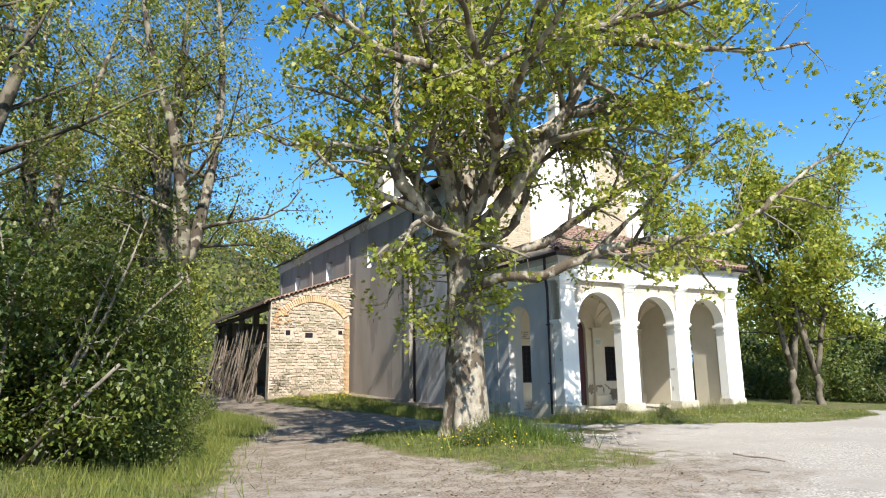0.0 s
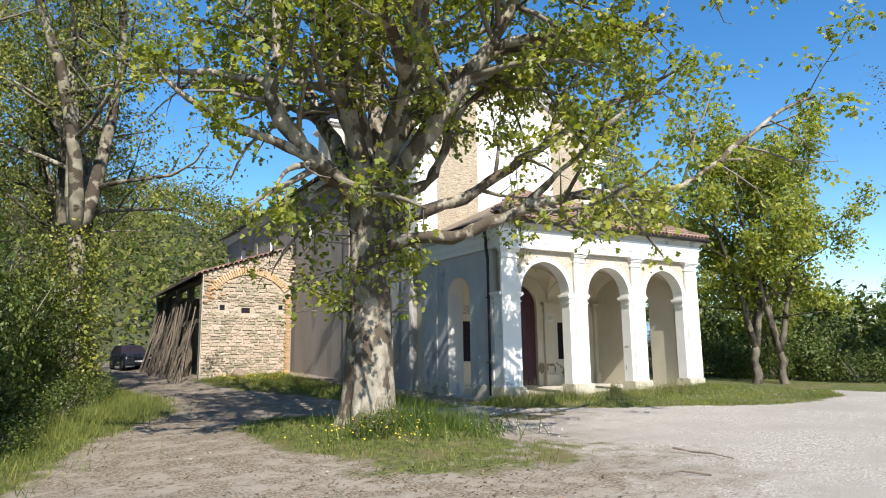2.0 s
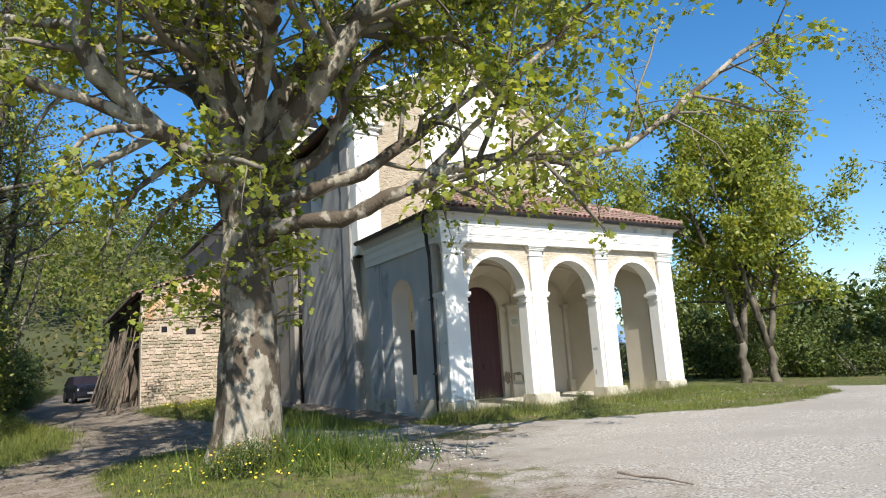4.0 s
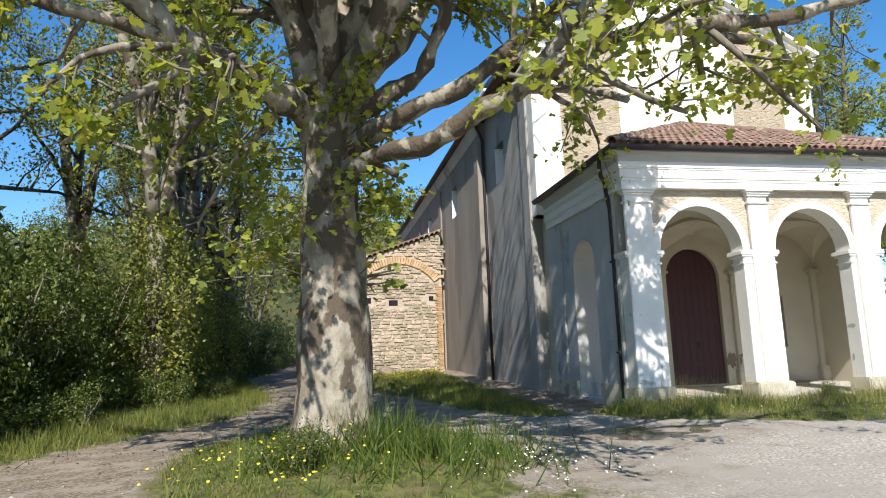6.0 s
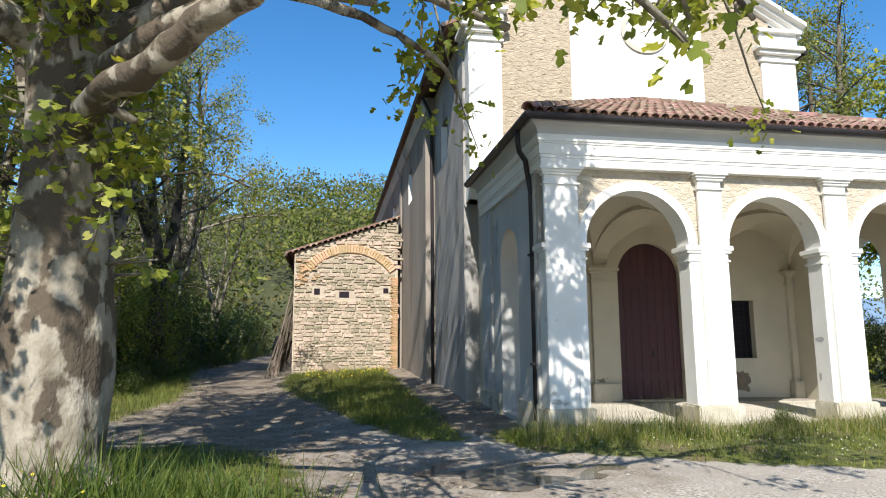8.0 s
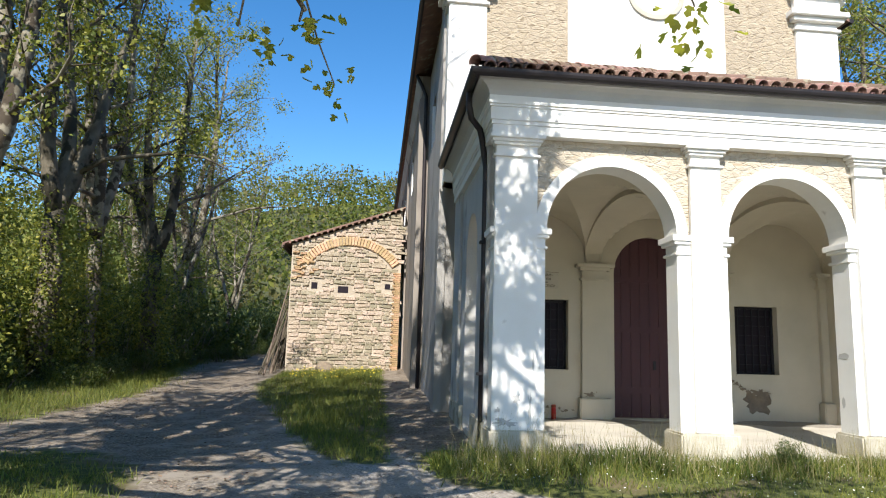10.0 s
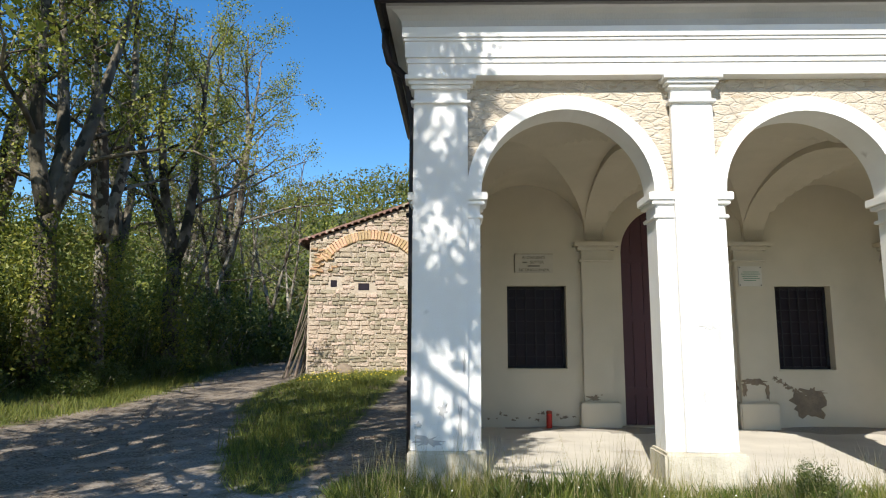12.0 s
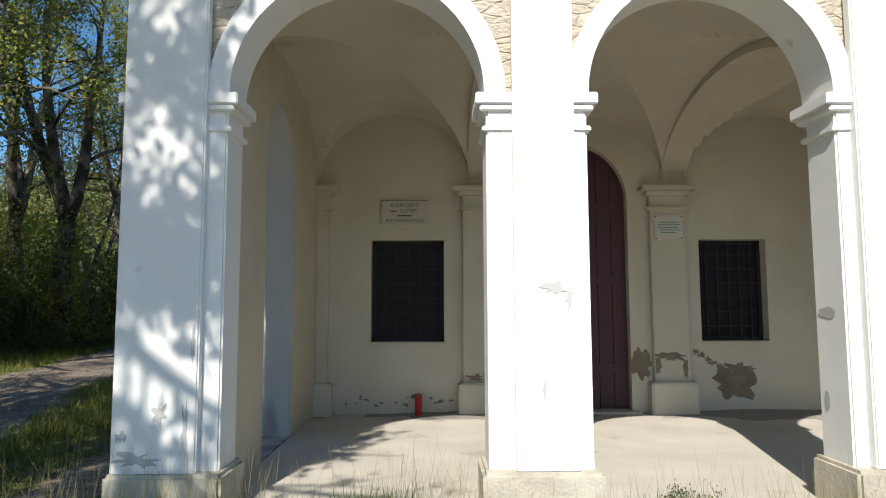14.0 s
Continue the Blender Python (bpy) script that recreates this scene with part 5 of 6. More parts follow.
    # sprouts on the trunk
    for i in range(64):
        a, z = g.r.uniform(0, 6.28), g.r.uniform(2.5, 4.9)
        q, qr = g.branch((cx + 0.36 * math.cos(a), cy + 0.36 * math.sin(a), z), (math.cos(a), math.sin(a), 0.2), g.r.uniform(0.4, 1.3), 0.013, 1, 0.6)
        g.fill(q, qr, 2, 2)
    # leaves come in clumps with gaps between; tips are cut or favoured by where their shadows land on the church
    centre = np.array([t[0] for t in g.tips])
    wave = np.sin(centre[:, 0] * 4.1 + 1.3 * np.sin(centre[:, 1] * 3.3)) + np.sin(centre[:, 1] * 4.7 + centre[:, 2] * 1.9) + np.sin(centre[:, 2] * 4.3 - centre[:, 0] * 1.7)
    def falls(y):
        return centre[:, 0] + 0.205 * (y - centre[:, 1]), centre[:, 2] - 0.94 * (y - centre[:, 1])

    fx, fz = falls(15.9)
    gx, gz = falls(20.18)
    along = centre[:, 1] + (12.86 - centre[:, 0]) / 0.205
    down = centre[:, 2] - 0.94 * (12.86 - centre[:, 0]) / 0.205
    pruned = ((fx > 13.95) & (fz > 0.6) & (fz < 6.5)) | ((gx > 12.9) & (gz > 5.3) & (gz < 12)) | ((centre[:, 0] < 12.86) & (along > 19) & (along < 34) & (down > 4.6) & (down < 9.5))
    reach = centre[:, 1] + (13.15 - centre[:, 0]) / 0.205
    drop = centre[:, 2] - 0.94 * (13.15 - centre[:, 0]) / 0.205
    # gaps opened in the crown to let sun streaks onto the portico's side wall
    gap = np.sin(2.6 * reach + 0.8) + np.sin(1.7 * drop + 1.9 * reach) > -0.5
    pruned |= (centre[:, 0] < 13.1) & (reach > 16.2) & (reach < 20.4) & (drop > 0.4) & (drop < 4.0) & gap
    high = (centre[:, 0] > 7.5) & (centre[:, 0] < 11.8) & (centre[:, 1] > 5.5) & (centre[:, 1] < 14) & (centre[:, 2] > 8.0)
    # extra tips kept where they throw dappled shade on the corner pier
    on_pier = (fx > 12.95) & (fx < 13.95) & (fz > 0.5) & (fz < 5.6)
    wave = wave + 0.45 * high + 1.3 * on_pier
    dice = g.r.rand(len(wave))
    g.tips = [t for t, w, u, cut in zip(g.tips, wave, dice, pruned) if w + 0.5 * u > (-0.15 if t[0][2] < 4.9 else 0.05) and not (cut and u < 0.93)]
    spray = Grower(9)
    for pts in ([(10.7, 12.2, 5.6), (10.9, 12.3, 4.9), (11.1, 12.4, 4.3), (11.25, 12.45, 3.95)], [(12.5, 10.2, 4.9), (12.8, 10.35, 4.4), (13.05, 10.55, 4.1), (13.28, 10.7, 3.82)], [(10.6, 11.9, 5.2), (10.6, 12.2, 4.7), (10.5, 12.4, 4.35)]):
        tube(g.v, g.f, pts, [0.014, 0.011, 0.008, 0.005][: len(pts)], 5)
        for k in range(5):
            spray.tips.append((np.array(pts[-1]) + g.r.normal(0, 0.10, 3), np.array((0.2, 0.0, -1.0))))
    wood("branchwood", g, M_BARK2, tree)
    g.leaves("crown", LOBED, 6, 0.10, 0.12, M_LEAF, tree)
    spray.leaves("crown", LOBED, 5, 0.072, 0.09, M_LEAF, tree)
    return len(g.tips)


plane_tree()


# ---- woodland trees, bushes ----
def woodland_tree(seed, height, girth, reach, leaf_mat, bark, per_tip, label, fork=0.3, leaf=0.15, limbs=15, ivy=False, category="tree", droop=0.15, stems=3):
    """A trunk that forks into a few steep stems, with fine limbs along them and a thin, gappy crown."""
    tree = tagged(new("woodland_tree"), label, category)
    g = Grower(seed)
    r = g.r
    top = height * fork
    trunk = [np.array((0.05 * math.sin(2.0 * i + seed), 0.05 * math.cos(1.7 * i), -0.2 + (top + 0.2) * i / 6)) for i in range(7)]
    rad = [girth * (1.3 if i == 0 else 1.05 - 0.05 * i + 0.05 * r.normal()) for i in range(7)]
    tv, tf = [], []
    tube(tv, tf, trunk, rad, 12)
    obj("trunk", tv, tf, bark, tree, smooth=True)
    runs = []
    for s in range(stems):
        a = seed + s * 2 * math.pi / stems + r.normal(0, 0.3)
        lean = r.uniform(0.10, 0.34) if stems > 1 else 0.03
        p, d = trunk[-1] + np.array((0, 0, -0.15)), np.array((math.cos(a) * lean, math.sin(a) * lean, 0.8))
        n, pts = 10, [trunk[-1] + np.array((0, 0, -0.15))]
        for i in range(n):
            d = d + np.array((r.normal(0, 0.07), r.normal(0, 0.07), 0.10 if i else 0.0))
            p = p + d / np.linalg.norm(d) * (height - top) * r.uniform(0.85, 1.0) / n
            pts.append(p)
        sr = [girth * (0.72 if stems > 1 else 1.0) * (1 - 0.85 * i / n) for i in range(n + 1)]
        tv, tf = [], []
        tube(tv, tf, pts, sr, 10)
        obj("stem", tv, tf, bark, tree, smooth=True)
        runs.append((pts, sr))
    for i in range(limbs):
        pts, sr = runs[i % stems]
        t = 0.12 + 0.85 * (i + r.rand()) / limbs
        k = min(int(t * 10), 9)
        base = pts[k] + (pts[k + 1] - pts[k]) * (t * 10 - k)
        a = i * 2.4 + r.normal(0, 0.4)
        length = reach * (1.1 - 0.6 * t) * r.uniform(0.6, 1.15)
        q, qr = g.branch(base, (math.cos(a), math.sin(a), 0.35 + 0.5 * t), length, sr[k] * 0.4, 0, 0.2, 6, 0.4)
        g.fill(q, qr, 0, 2, density=1.35, shrink=0.42, droop=droop, up=0.3)
    for pts, sr in runs:
        g.fill([tuple(p) for p in pts[6:]], sr[6:], 0, 2, density=1.4, shrink=0.55)
    if ivy:
        for i in range(560):
            a, z = r.uniform(0, 6.28), r.uniform(0.4, top)
            u = r.uniform(1.0, 2.8)
            g.tips.append((np.array((girth * u * math.cos(a), girth * u * math.sin(a), z)), np.array((math.cos(a), math.sin(a), 0.3))))
    wood("branchwood", g, bark, tree)
    if per_tip:
        g.leaves("crown", OVAL, per_tip, leaf, 0.22, leaf_mat, tree, 0.4)
    return tree


def place_copies(src, spots):
    first = True
    for x, y, turn, s in spots:
        m = pose(x, y, float(ground_z(x, y)) - 0.05, 0, 0, turn)
        if first:
            src.matrix_basis, first = m @ Matrix.Diagonal((s, s, s, 1)), False
            ob = src
        else:
            ob = copy_thing(src, m)
            ob.scale = (s, s, s)


tall = woodland_tree(31, 17.5, 0.30, 4.6, M_LEAF2, M_BIRCH, 8, "tall woodland tree with mottled forked trunk and light crown", 0.27, 0.125, 22, ivy=True)
place_copies(tall, [(3.1, 22.2, 20, 1.0), (-1.6, 30.0, 140, 1.1), (2.2, 41.0, 250, 1.05), (-5.5, 22.0, 80, 1.05), (-3.5, 50, 10, 1.1), (-3.0, 8.2, 40, 0.9), (2.9, 28.5, 310, 0.9)])
ivied = woodland_tree(32, 15.0, 0.32, 4.4, M_LEAF2, M_TRUNK, 8, "dark ivy-clad woodland tree with forked steep stems", 0.3, 0.125, 20, ivy=True)
place_copies(ivied, [(2.9, 25.8, 0, 1.0), (3.3, 32.5, 130, 0.95), (-3.5, 26.5, 60, 1.1), (-2.2, 19.0, 200, 1.0), (-1.2, 37.0, 30, 1.0), (24.4, 23.0, 45, 0.85), (27.5, 27, 170, 0.9)])
bare = woodland_tree(33, 13.0, 0.15, 3.2, M_LEAF3, M_BIRCH, 2, "slender pale tree with few opening buds", 0.22, 0.10, 20, stems=2)
place_copies(bare, [(2.6, 38.0, 0, 1.0), (3.6, 44.0, 90, 0.95), (1.2, 48.0, 200, 1.0), (3.0, 34.5, 280, 0.75), (31.2, 12.0, 125, 1.0), (1.4, 56.0, 55, 1.0), (-1.4, 44.0, 300, 1.0), (34.5, 8.5, 120, 0.9)])
right_tree = woodland_tree(34, 9.6, 0.17, 3.4, M_LEAF, M_TRUNK, 13, "leafy young tree beside the portico", 0.14, 0.17, 26, stems=3)
place_copies(right_tree, [(26.0, 17.0, 0, 1.12), (26.9, 16.5, 150, 1.02), (29.5, 24.0, 60, 1.0), (32.5, 20.5, 100, 0.62), (34.5, 15.0, 200, 0.55)])


def bush(seed, label, leaf_mat, n=5200, leaf=0.15):
    b = tagged(new("bush"), label, "bush", "bushes along the verge")
    g = Grower(seed)
    r = g.r
    for i in range(9):
        a = r.uniform(0, 6.28)
        q, qr = g.branch((0.3 * math.cos(a), 0.3 * math.sin(a), -0.1), (math.cos(a) * 0.5, math.sin(a) * 0.5, 1), r.uniform(0.6, 0.9), 0.02, 0, 0.3, 5, 0.3)
    wood("stemwood", g, M_BARK2, b)
    blobs = [(r.uniform(-0.55, 0.55), r.uniform(-0.55, 0.55), r.uniform(0.12, 0.78), r.uniform(0.22, 0.42)) for _ in range(20)]
    pl, nr = [], []
    for bx, by, bz, br in blobs:
        k = n // 20
        d = spread(r, k)
        rad = br * (0.75 + 0.35 * r.rand(k, 1) + 0.15 * np.sin(9 * d[:, :1] + 5 * d[:, 2:]))
        p = np.array((bx, by, bz)) + d * rad
        ok = p[:, 2] > 0.0
        pl.append(p[ok])
        nr.append(d[ok])
    pl, nr = np.concatenate(pl), np.concatenate(nr)
    m = len(pl)
    ways = nr * 0.6 + spread(r, m) + np.array((0, 0, -0.3))
    many("foliage", OVAL, pl, ways, nr + 0.5 * spread(r, m), r.uniform(0.6, 1.25, m) * leaf / 3.2, leaf_mat, b)["kind"] = "stuff"
    return b


rb = random.Random(8)


def place_bushes(src, spots):
    first = True
    for x, y, w, h in spots:
        m = pose(x, y, float(ground_z(x, y)) - 0.05, 0, 0, rb.uniform(0, 360))
        ob = src if first else copy_thing(src, m)
        first = False
        ob.matrix_basis = m @ Matrix.Diagonal((w, w, h, 1))


def thicket(seed, label, leaf_mat, per_tip, leaf=0.125, height=4.0, reach=2.0, stems=9):
    """A many-stemmed shrub: arching stems that carry level sprays of leaves, with dark gaps between."""
    b = tagged(new("shrub"), label, "shrub", "shrubs along the wood's edge")
    g = Grower(seed)
    g.keep = lambda p: p[2] > 0.12 and math.hypot(p[0], p[1]) < reach
    r = g.r
    for i in range(stems):
        a = i * 2.4 + r.normal(0, 0.3)
        lean = r.uniform(0.15, 0.9)
        q, qr = g.branch((0.35 * math.cos(a), 0.35 * math.sin(a), 0.0), (lean * math.cos(a), lean * math.sin(a), 1.0), height * r.uniform(0.75, 1.1) * (1.05 - 0.25 * lean), 0.035, 0, 0.9, 6, 0.1)
        g.fill(q, qr, 0, 2, density=2.3, shrink=0.36, droop=0.35, up=0.05)
    for i in range(16):
        a = r.uniform(0, 6.28)
        q, qr = g.branch((0.6 * math.cos(a), 0.6 * math.sin(a), 0.0), (math.cos(a), math.sin(a), 0.5), r.uniform(0.9, 1.7), 0.012, 1, 0.5, 5, 0.0)
        g.fill(q, qr, 1, 2, density=2.5, shrink=0.5)
    wood("stemwood", g, M_BARK2, b)
    g.leaves("foliage", OVAL, per_tip, leaf, 0.13, leaf_mat, b, 0.75)
    return b


hedge_a = thicket(41, "dense green hedgerow shrub in layered sprays", M_HEDGE, 15, 0.092)
hedge_e = thicket(46, "dark leafy shrub under the trees", M_HEDGE, 13, 0.10, 3.4)
hedge_b = bush(42, "tangled green bramble and shrub", M_HEDGE, 4600, 0.17)
hedge_c = bush(43, "young green shrub at the wood's edge", M_HEDGE, 4600, 0.17)
hedge_d = bush(44, "shaded green thicket under the trees", M_HEDGE, 4200, 0.27)
spots = {0: [], 1: [], 2: [], 3: [], 4: []}
y = 12.2
i = 0
while y < 62:
    x = float(edge_left(y)) - 3.0 + rb.uniform(-0.4, 0.3)
    h = 4.4 if y < 20 else 3.2
    if y < 32:
        q = rb.uniform(0.9, 1.15) * h / 4.2
        x = min(x, 1.28 + 0.0824 * y - 1.75 * q)
        spots[0 if i % 3 != 1 else 4].append((x, y, q, q))
        spots[1].append((1.28 + 0.0824 * y - 1.25, y + 0.5, 1.15, rb.uniform(2.2, 3.0)))
        spots[4].append((x - 0.6, y + 0.9, q * 0.9, q * rb.uniform(0.7, 0.95)))
    else:
        x = 1.28 + 0.0824 * y - 2.4
        spots[1 + i % 3].append((x, y, 2.2 + rb.uniform(-0.2, 0.4), h * rb.uniform(0.8, 1.15)))
    if i % 2 == 0:
        spots[3].append((x - 3.6 + rb.uniform(-0.5, 0.5), y + 0.8, 3.2, h * rb.uniform(0.9, 1.25)))
    spots[1 + i % 2].append((x + 1.6 + rb.uniform(-0.3, 0.2), y + rb.uniform(-0.4, 0.6), 0.9, rb.uniform(0.5, 1.1)))
    y += 1.9 if y < 30 else 3.2
    i += 1
for k in range(13):
    a = k / 12
    x, y2 = 25.0 + 9.5 * a + rb.uniform(-0.8, 0.8), 23.5 - 16 * a + rb.uniform(-0.8, 0.8)
    spots[1 + k % 3].append((x + 1.5 + rb.uniform(-0.8, 0.8), y2, rb.uniform(1.0, 2.0), rb.uniform(0.9, 2.6)))
    if k % 2:
        spots[1 + (k + 1) % 3].append((x + 5.5, y2 + 2, 2.6, rb.uniform(1.8, 4.2)))
    else:
        spots[3].append((x + 14, y2 + 5, 5.0, rb.uniform(3.0, 5.0)))
place_bushes(hedge_a, spots[0])
place_bushes(hedge_e, spots[4])
spots[1] += [(16.85, 15.45, 0.26, 0.42), (13.2, 15.3, 0.2, 0.25), (19.4, 15.3, 0.22, 0.3), (7.0, 11.2, 0.5, 0.45)]
place_bushes(hedge_b, spots[1])
place_bushes(hedge_c, spots[2])
place_bushes(hedge_d, spots[3])


# ---- wooded hill behind, and the far distance ----
def hill_height(x, y):
    x, y = np.asarray(x, float), np.asarray(y, float)
    h = 27 * np.clip((y - 62 + 0.10 * x) / 85, 0, 1) ** 1.1 * np.clip(1 - (x - 25) / 95, 0, 1) * np.clip((x + 260) / 120, 0, 1)
    return h + 1.6 * np.clip((y - 46) / 50, 0, 1) + 0.45 + 3.0 * np.sin(x * 0.05 + 1) * np.clip((y - 80) / 40, 0, 1)


def build_hill():
    xs, ys = np.linspace(-260, 130, 60), np.linspace(58, 175, 30)
    gx, gy = np.meshgrid(xs, ys)
    gz = hill_height(gx, gy) - 0.4
    idx = np.arange(gx.size).reshape(gx.shape)
    f = np.stack([idx[:-1, :-1], idx[:-1, 1:], idx[1:, 1:], idx[1:, :-1]], -1).reshape(-1, 4)
    h = obj("hill", np.stack([gx, gy, gz], -1).reshape(-1, 3).tolist(), f.tolist(), mat("hill_floor", (0.07, 0.075, 0.03), (0.04, 0.045, 0.02), 0.2, 0.95, 0.3, 2), smooth=True)
    tagged(h, "steep hillside covered in spring woods", "hill", kind="structure")
    r = np.random.RandomState(77)
    pl, nr, sz = [], [], []
    for i in range(1150):
        x = r.uniform(-120, 45) if i < 950 else r.uniform(-230, 120)
        y = r.uniform(60, 155)
        base = float(hill_height(x, y))
        rad, k = r.uniform(1.9, 3.8), 90
        d = spread(r, k)
        d[:, 2] = np.abs(d[:, 2]) * 1.2 - 0.3
        p = np.array((x, y, base + rad * 1.3)) + d * rad * np.array((1, 1, 1.35)) * (0.75 + 0.4 * r.rand(k, 1))
        pl.append(p)
        nr.append(d)
        sz.append(r.uniform(0.55, 1.15, k))
    pl, nr, sz = np.concatenate(pl), np.concatenate(nr), np.concatenate(sz)
    m = len(pl)
    ways, ups = spread(r, m) + nr * 0.5, nr + 0.7 * spread(r, m)
    which = np.repeat(r.rand(1150) < 0.3, 90)
    for label, sel, material in (("green spring woods on the hillside", ~which, M_HILL), ("tan budding trees among the hillside woods", which, M_LEAF3)):
        w = many("hill_woods", OVAL, pl[sel], ways[sel], ups[sel], sz[sel] * 0.68, material)
        tagged(w, label, "woods", kind="stuff")


build_hill()
# far ridge strip; the blue of aerial haze is painted into its colour
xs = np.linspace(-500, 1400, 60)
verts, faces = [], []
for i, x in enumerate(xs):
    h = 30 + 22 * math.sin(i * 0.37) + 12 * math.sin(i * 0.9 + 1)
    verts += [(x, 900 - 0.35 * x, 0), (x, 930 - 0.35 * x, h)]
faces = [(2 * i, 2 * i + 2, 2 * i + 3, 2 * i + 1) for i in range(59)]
tagged(obj("backdrop", verts, faces, mat("far_hills_haze_tint", (0.16, 0.24, 0.34), (0.13, 0.2, 0.3), 0.01, 1.0, 0.0, 0.1)), "distant hills with blue haze painted into their colour", "hills", kind="structure")


# ---- grass, flowers, litter ----
def scatter(r, n, x0, x1, y0, y1, weight):
    x, y = r.uniform(x0, x1, n), r.uniform(y0, y1, n)
    ok = r.rand(n) < weight(x, y)
    return x[ok], y[ok]


def in_church(x, y):
    return ((x > 12.45) & (x < 22) & (y > 15.95)) | ((x > 7.6) & (x < 12.6) & (y > 31.7))


def grass(name, label, n, area, weight, height, width, material, seed, lean=0.45):
    r = np.random.RandomState(seed)
    x, y = scatter(r, n, *area, lambda a, b: weight(a, b) * ~in_church(a, b))
    m = len(x)
    rough = 0.5 + 0.5 * np.sin(x * 2.1 + 1.7 * np.sin(y * 1.3)) * np.sin(y * 1.9 + x)
    h = height * r.uniform(0.45, 1.15, m) * (0.6 + 0.7 * rough)
    z = ground_z(x, y) - 0.01
    ways = np.stack([r.normal(0, lean, m), r.normal(0, lean, m), np.ones(m)], -1)
    ob = many(name, BLADE, np.stack([x, y, z], -1), ways, spread(r, m), h, material, None, 0.0, width * r.uniform(0.6, 1.3, m))
    return tagged(ob, label, "grass", kind="stuff")


def firm(x, y):
    return np.clip((grass_mask(x, y) - 0.42) * 3, 0, 1)


grass("grass", "short green meadow grass on the verges", 330000, (-3.5, 24, 4, 33), lambda x, y: firm(x, y) * np.where(y < 20, 1.0, 0.6) * (0.3 + 0.7 * (np.sin(1.9 * x + 2.1 * np.sin(1.1 * y)) * np.sin(2.3 * y + 0.7 * x) > -0.35)), 0.12, 0.014, M_GRASS, 51)
trunk_w = lambda x, y: np.exp(-(((x - 8.1) / 0.95) ** 2 + ((y - 11.6) / 0.75) ** 2))
grass("tall_grass", "lush tall grass tuft round the tree's foot", 60000, (4.5, 11.5, 8.5, 15.5), lambda x, y: trunk_w(x, y) * (0.35 + 0.65 * (np.sin(2.7 * x + 1.3 * np.sin(2.2 * y)) * np.sin(3.1 * y + x) > -0.15)), 0.56, 0.018, M_TUFT, 52, 0.5)
front_w = lambda x, y: np.exp(-((y - 15.6) / 0.42) ** 2) * (x > 12.4) * (0.45 + 0.55 * np.sin(2.3 * x + 1) ** 2)
grass("tall_grass", "rough grass along the portico's plinth", 52000, (12.4, 22.5, 13.6, 15.9), lambda x, y: front_w(x, y), 0.27, 0.014, M_GRASS, 53, 0.6)
grass("tall_grass", "dark weedy grass at the foot of the piers", 26000, (12.4, 22.5, 14.3, 15.95), lambda x, y: np.exp(-((y - 15.7) / 0.3) ** 2) * (x > 12.4) * (np.sin(3.1 * x + 0.6) > -0.45), 0.32, 0.018, M_TUFT, 57, 0.65)
grass("dry_stems", "dry seeding stems along the portico", 6500, (12.6, 20.5, 14.6, 15.85), lambda x, y: front_w(x, y), 0.62, 0.005, M_DRY, 54, 0.22)
grass("verge_grass", "long grass on the wooded verge", 90000, (-3.5, 6, 8, 40), lambda x, y: np.exp(-((edge_left(y) - 1.2 - x) / 0.9) ** 2), 0.28, 0.016, M_GRASS, 55, 0.4)
grass("wall_grass", "grass at the foot of the church wall and shed", 30000, (8.4, 12.9, 16, 31.8), lambda x, y: np.maximum(np.exp(-((y - 31) / 1.2) ** 2), 0.8 * np.exp(-((x - 10.6) / 0.9) ** 2)) * firm(x, y), 0.24, 0.014, M_GRASS, 56, 0.4)


def flowers(name, label, n, area, weight, height, size, material, seed):
    r = np.random.RandomState(seed)
    x, y = scatter(r, n, *area, lambda a, b: weight(a, b) * ~in_church(a, b))
    m = len(x)
    z = ground_z(x, y) + height * r.uniform(0.6, 1.1, m)
    disc = np.array([(0.5 * math.cos(2 * math.pi * k / 6), 0.5 + 0.5 * math.sin(2 * math.pi * k / 6)) for k in range(6)])
    ob = many(name, disc, np.stack([x, y, z], -1), spread(r, m) * 0.6 + np.array((0.3, -1, 0)), np.tile((0, -0.6, 1.0), (m, 1)), size * r.uniform(0.7, 1.2, m), material, None, 0.15)
    return tagged(ob, label, "flowers", kind="stuff")


flowers("daisies", "small white wild flowers in the grass", 330, (8.2, 10.6, 8.8, 11.2), lambda x, y: np.exp(-(((x - 9.3) / 0.7) ** 2 + ((y - 10.1) / 0.7) ** 2)), 0.26, 0.02, M_PETAL, 61)
flowers("daisies", "scattered daisies before the portico", 1300, (12.6, 23, 12.2, 15.9), lambda x, y: firm(x, y) * 0.6, 0.14, 0.015, M_PETAL, 62)
flowers("buttercups", "yellow buttercups by the tree", 520, (5.6, 8.4, 9.6, 12.4), lambda x, y: np.exp(-(((x - 6.9) / 0.8) ** 2 + ((y - 10.9) / 0.8) ** 2)), 0.30, 0.03, M_YELLOW, 63)
flowers("buttercups", "a few yellow flowers before the shed", 300, (9, 12, 27, 31.5), firm, 0.2, 0.04, M_YELLOW, 64)

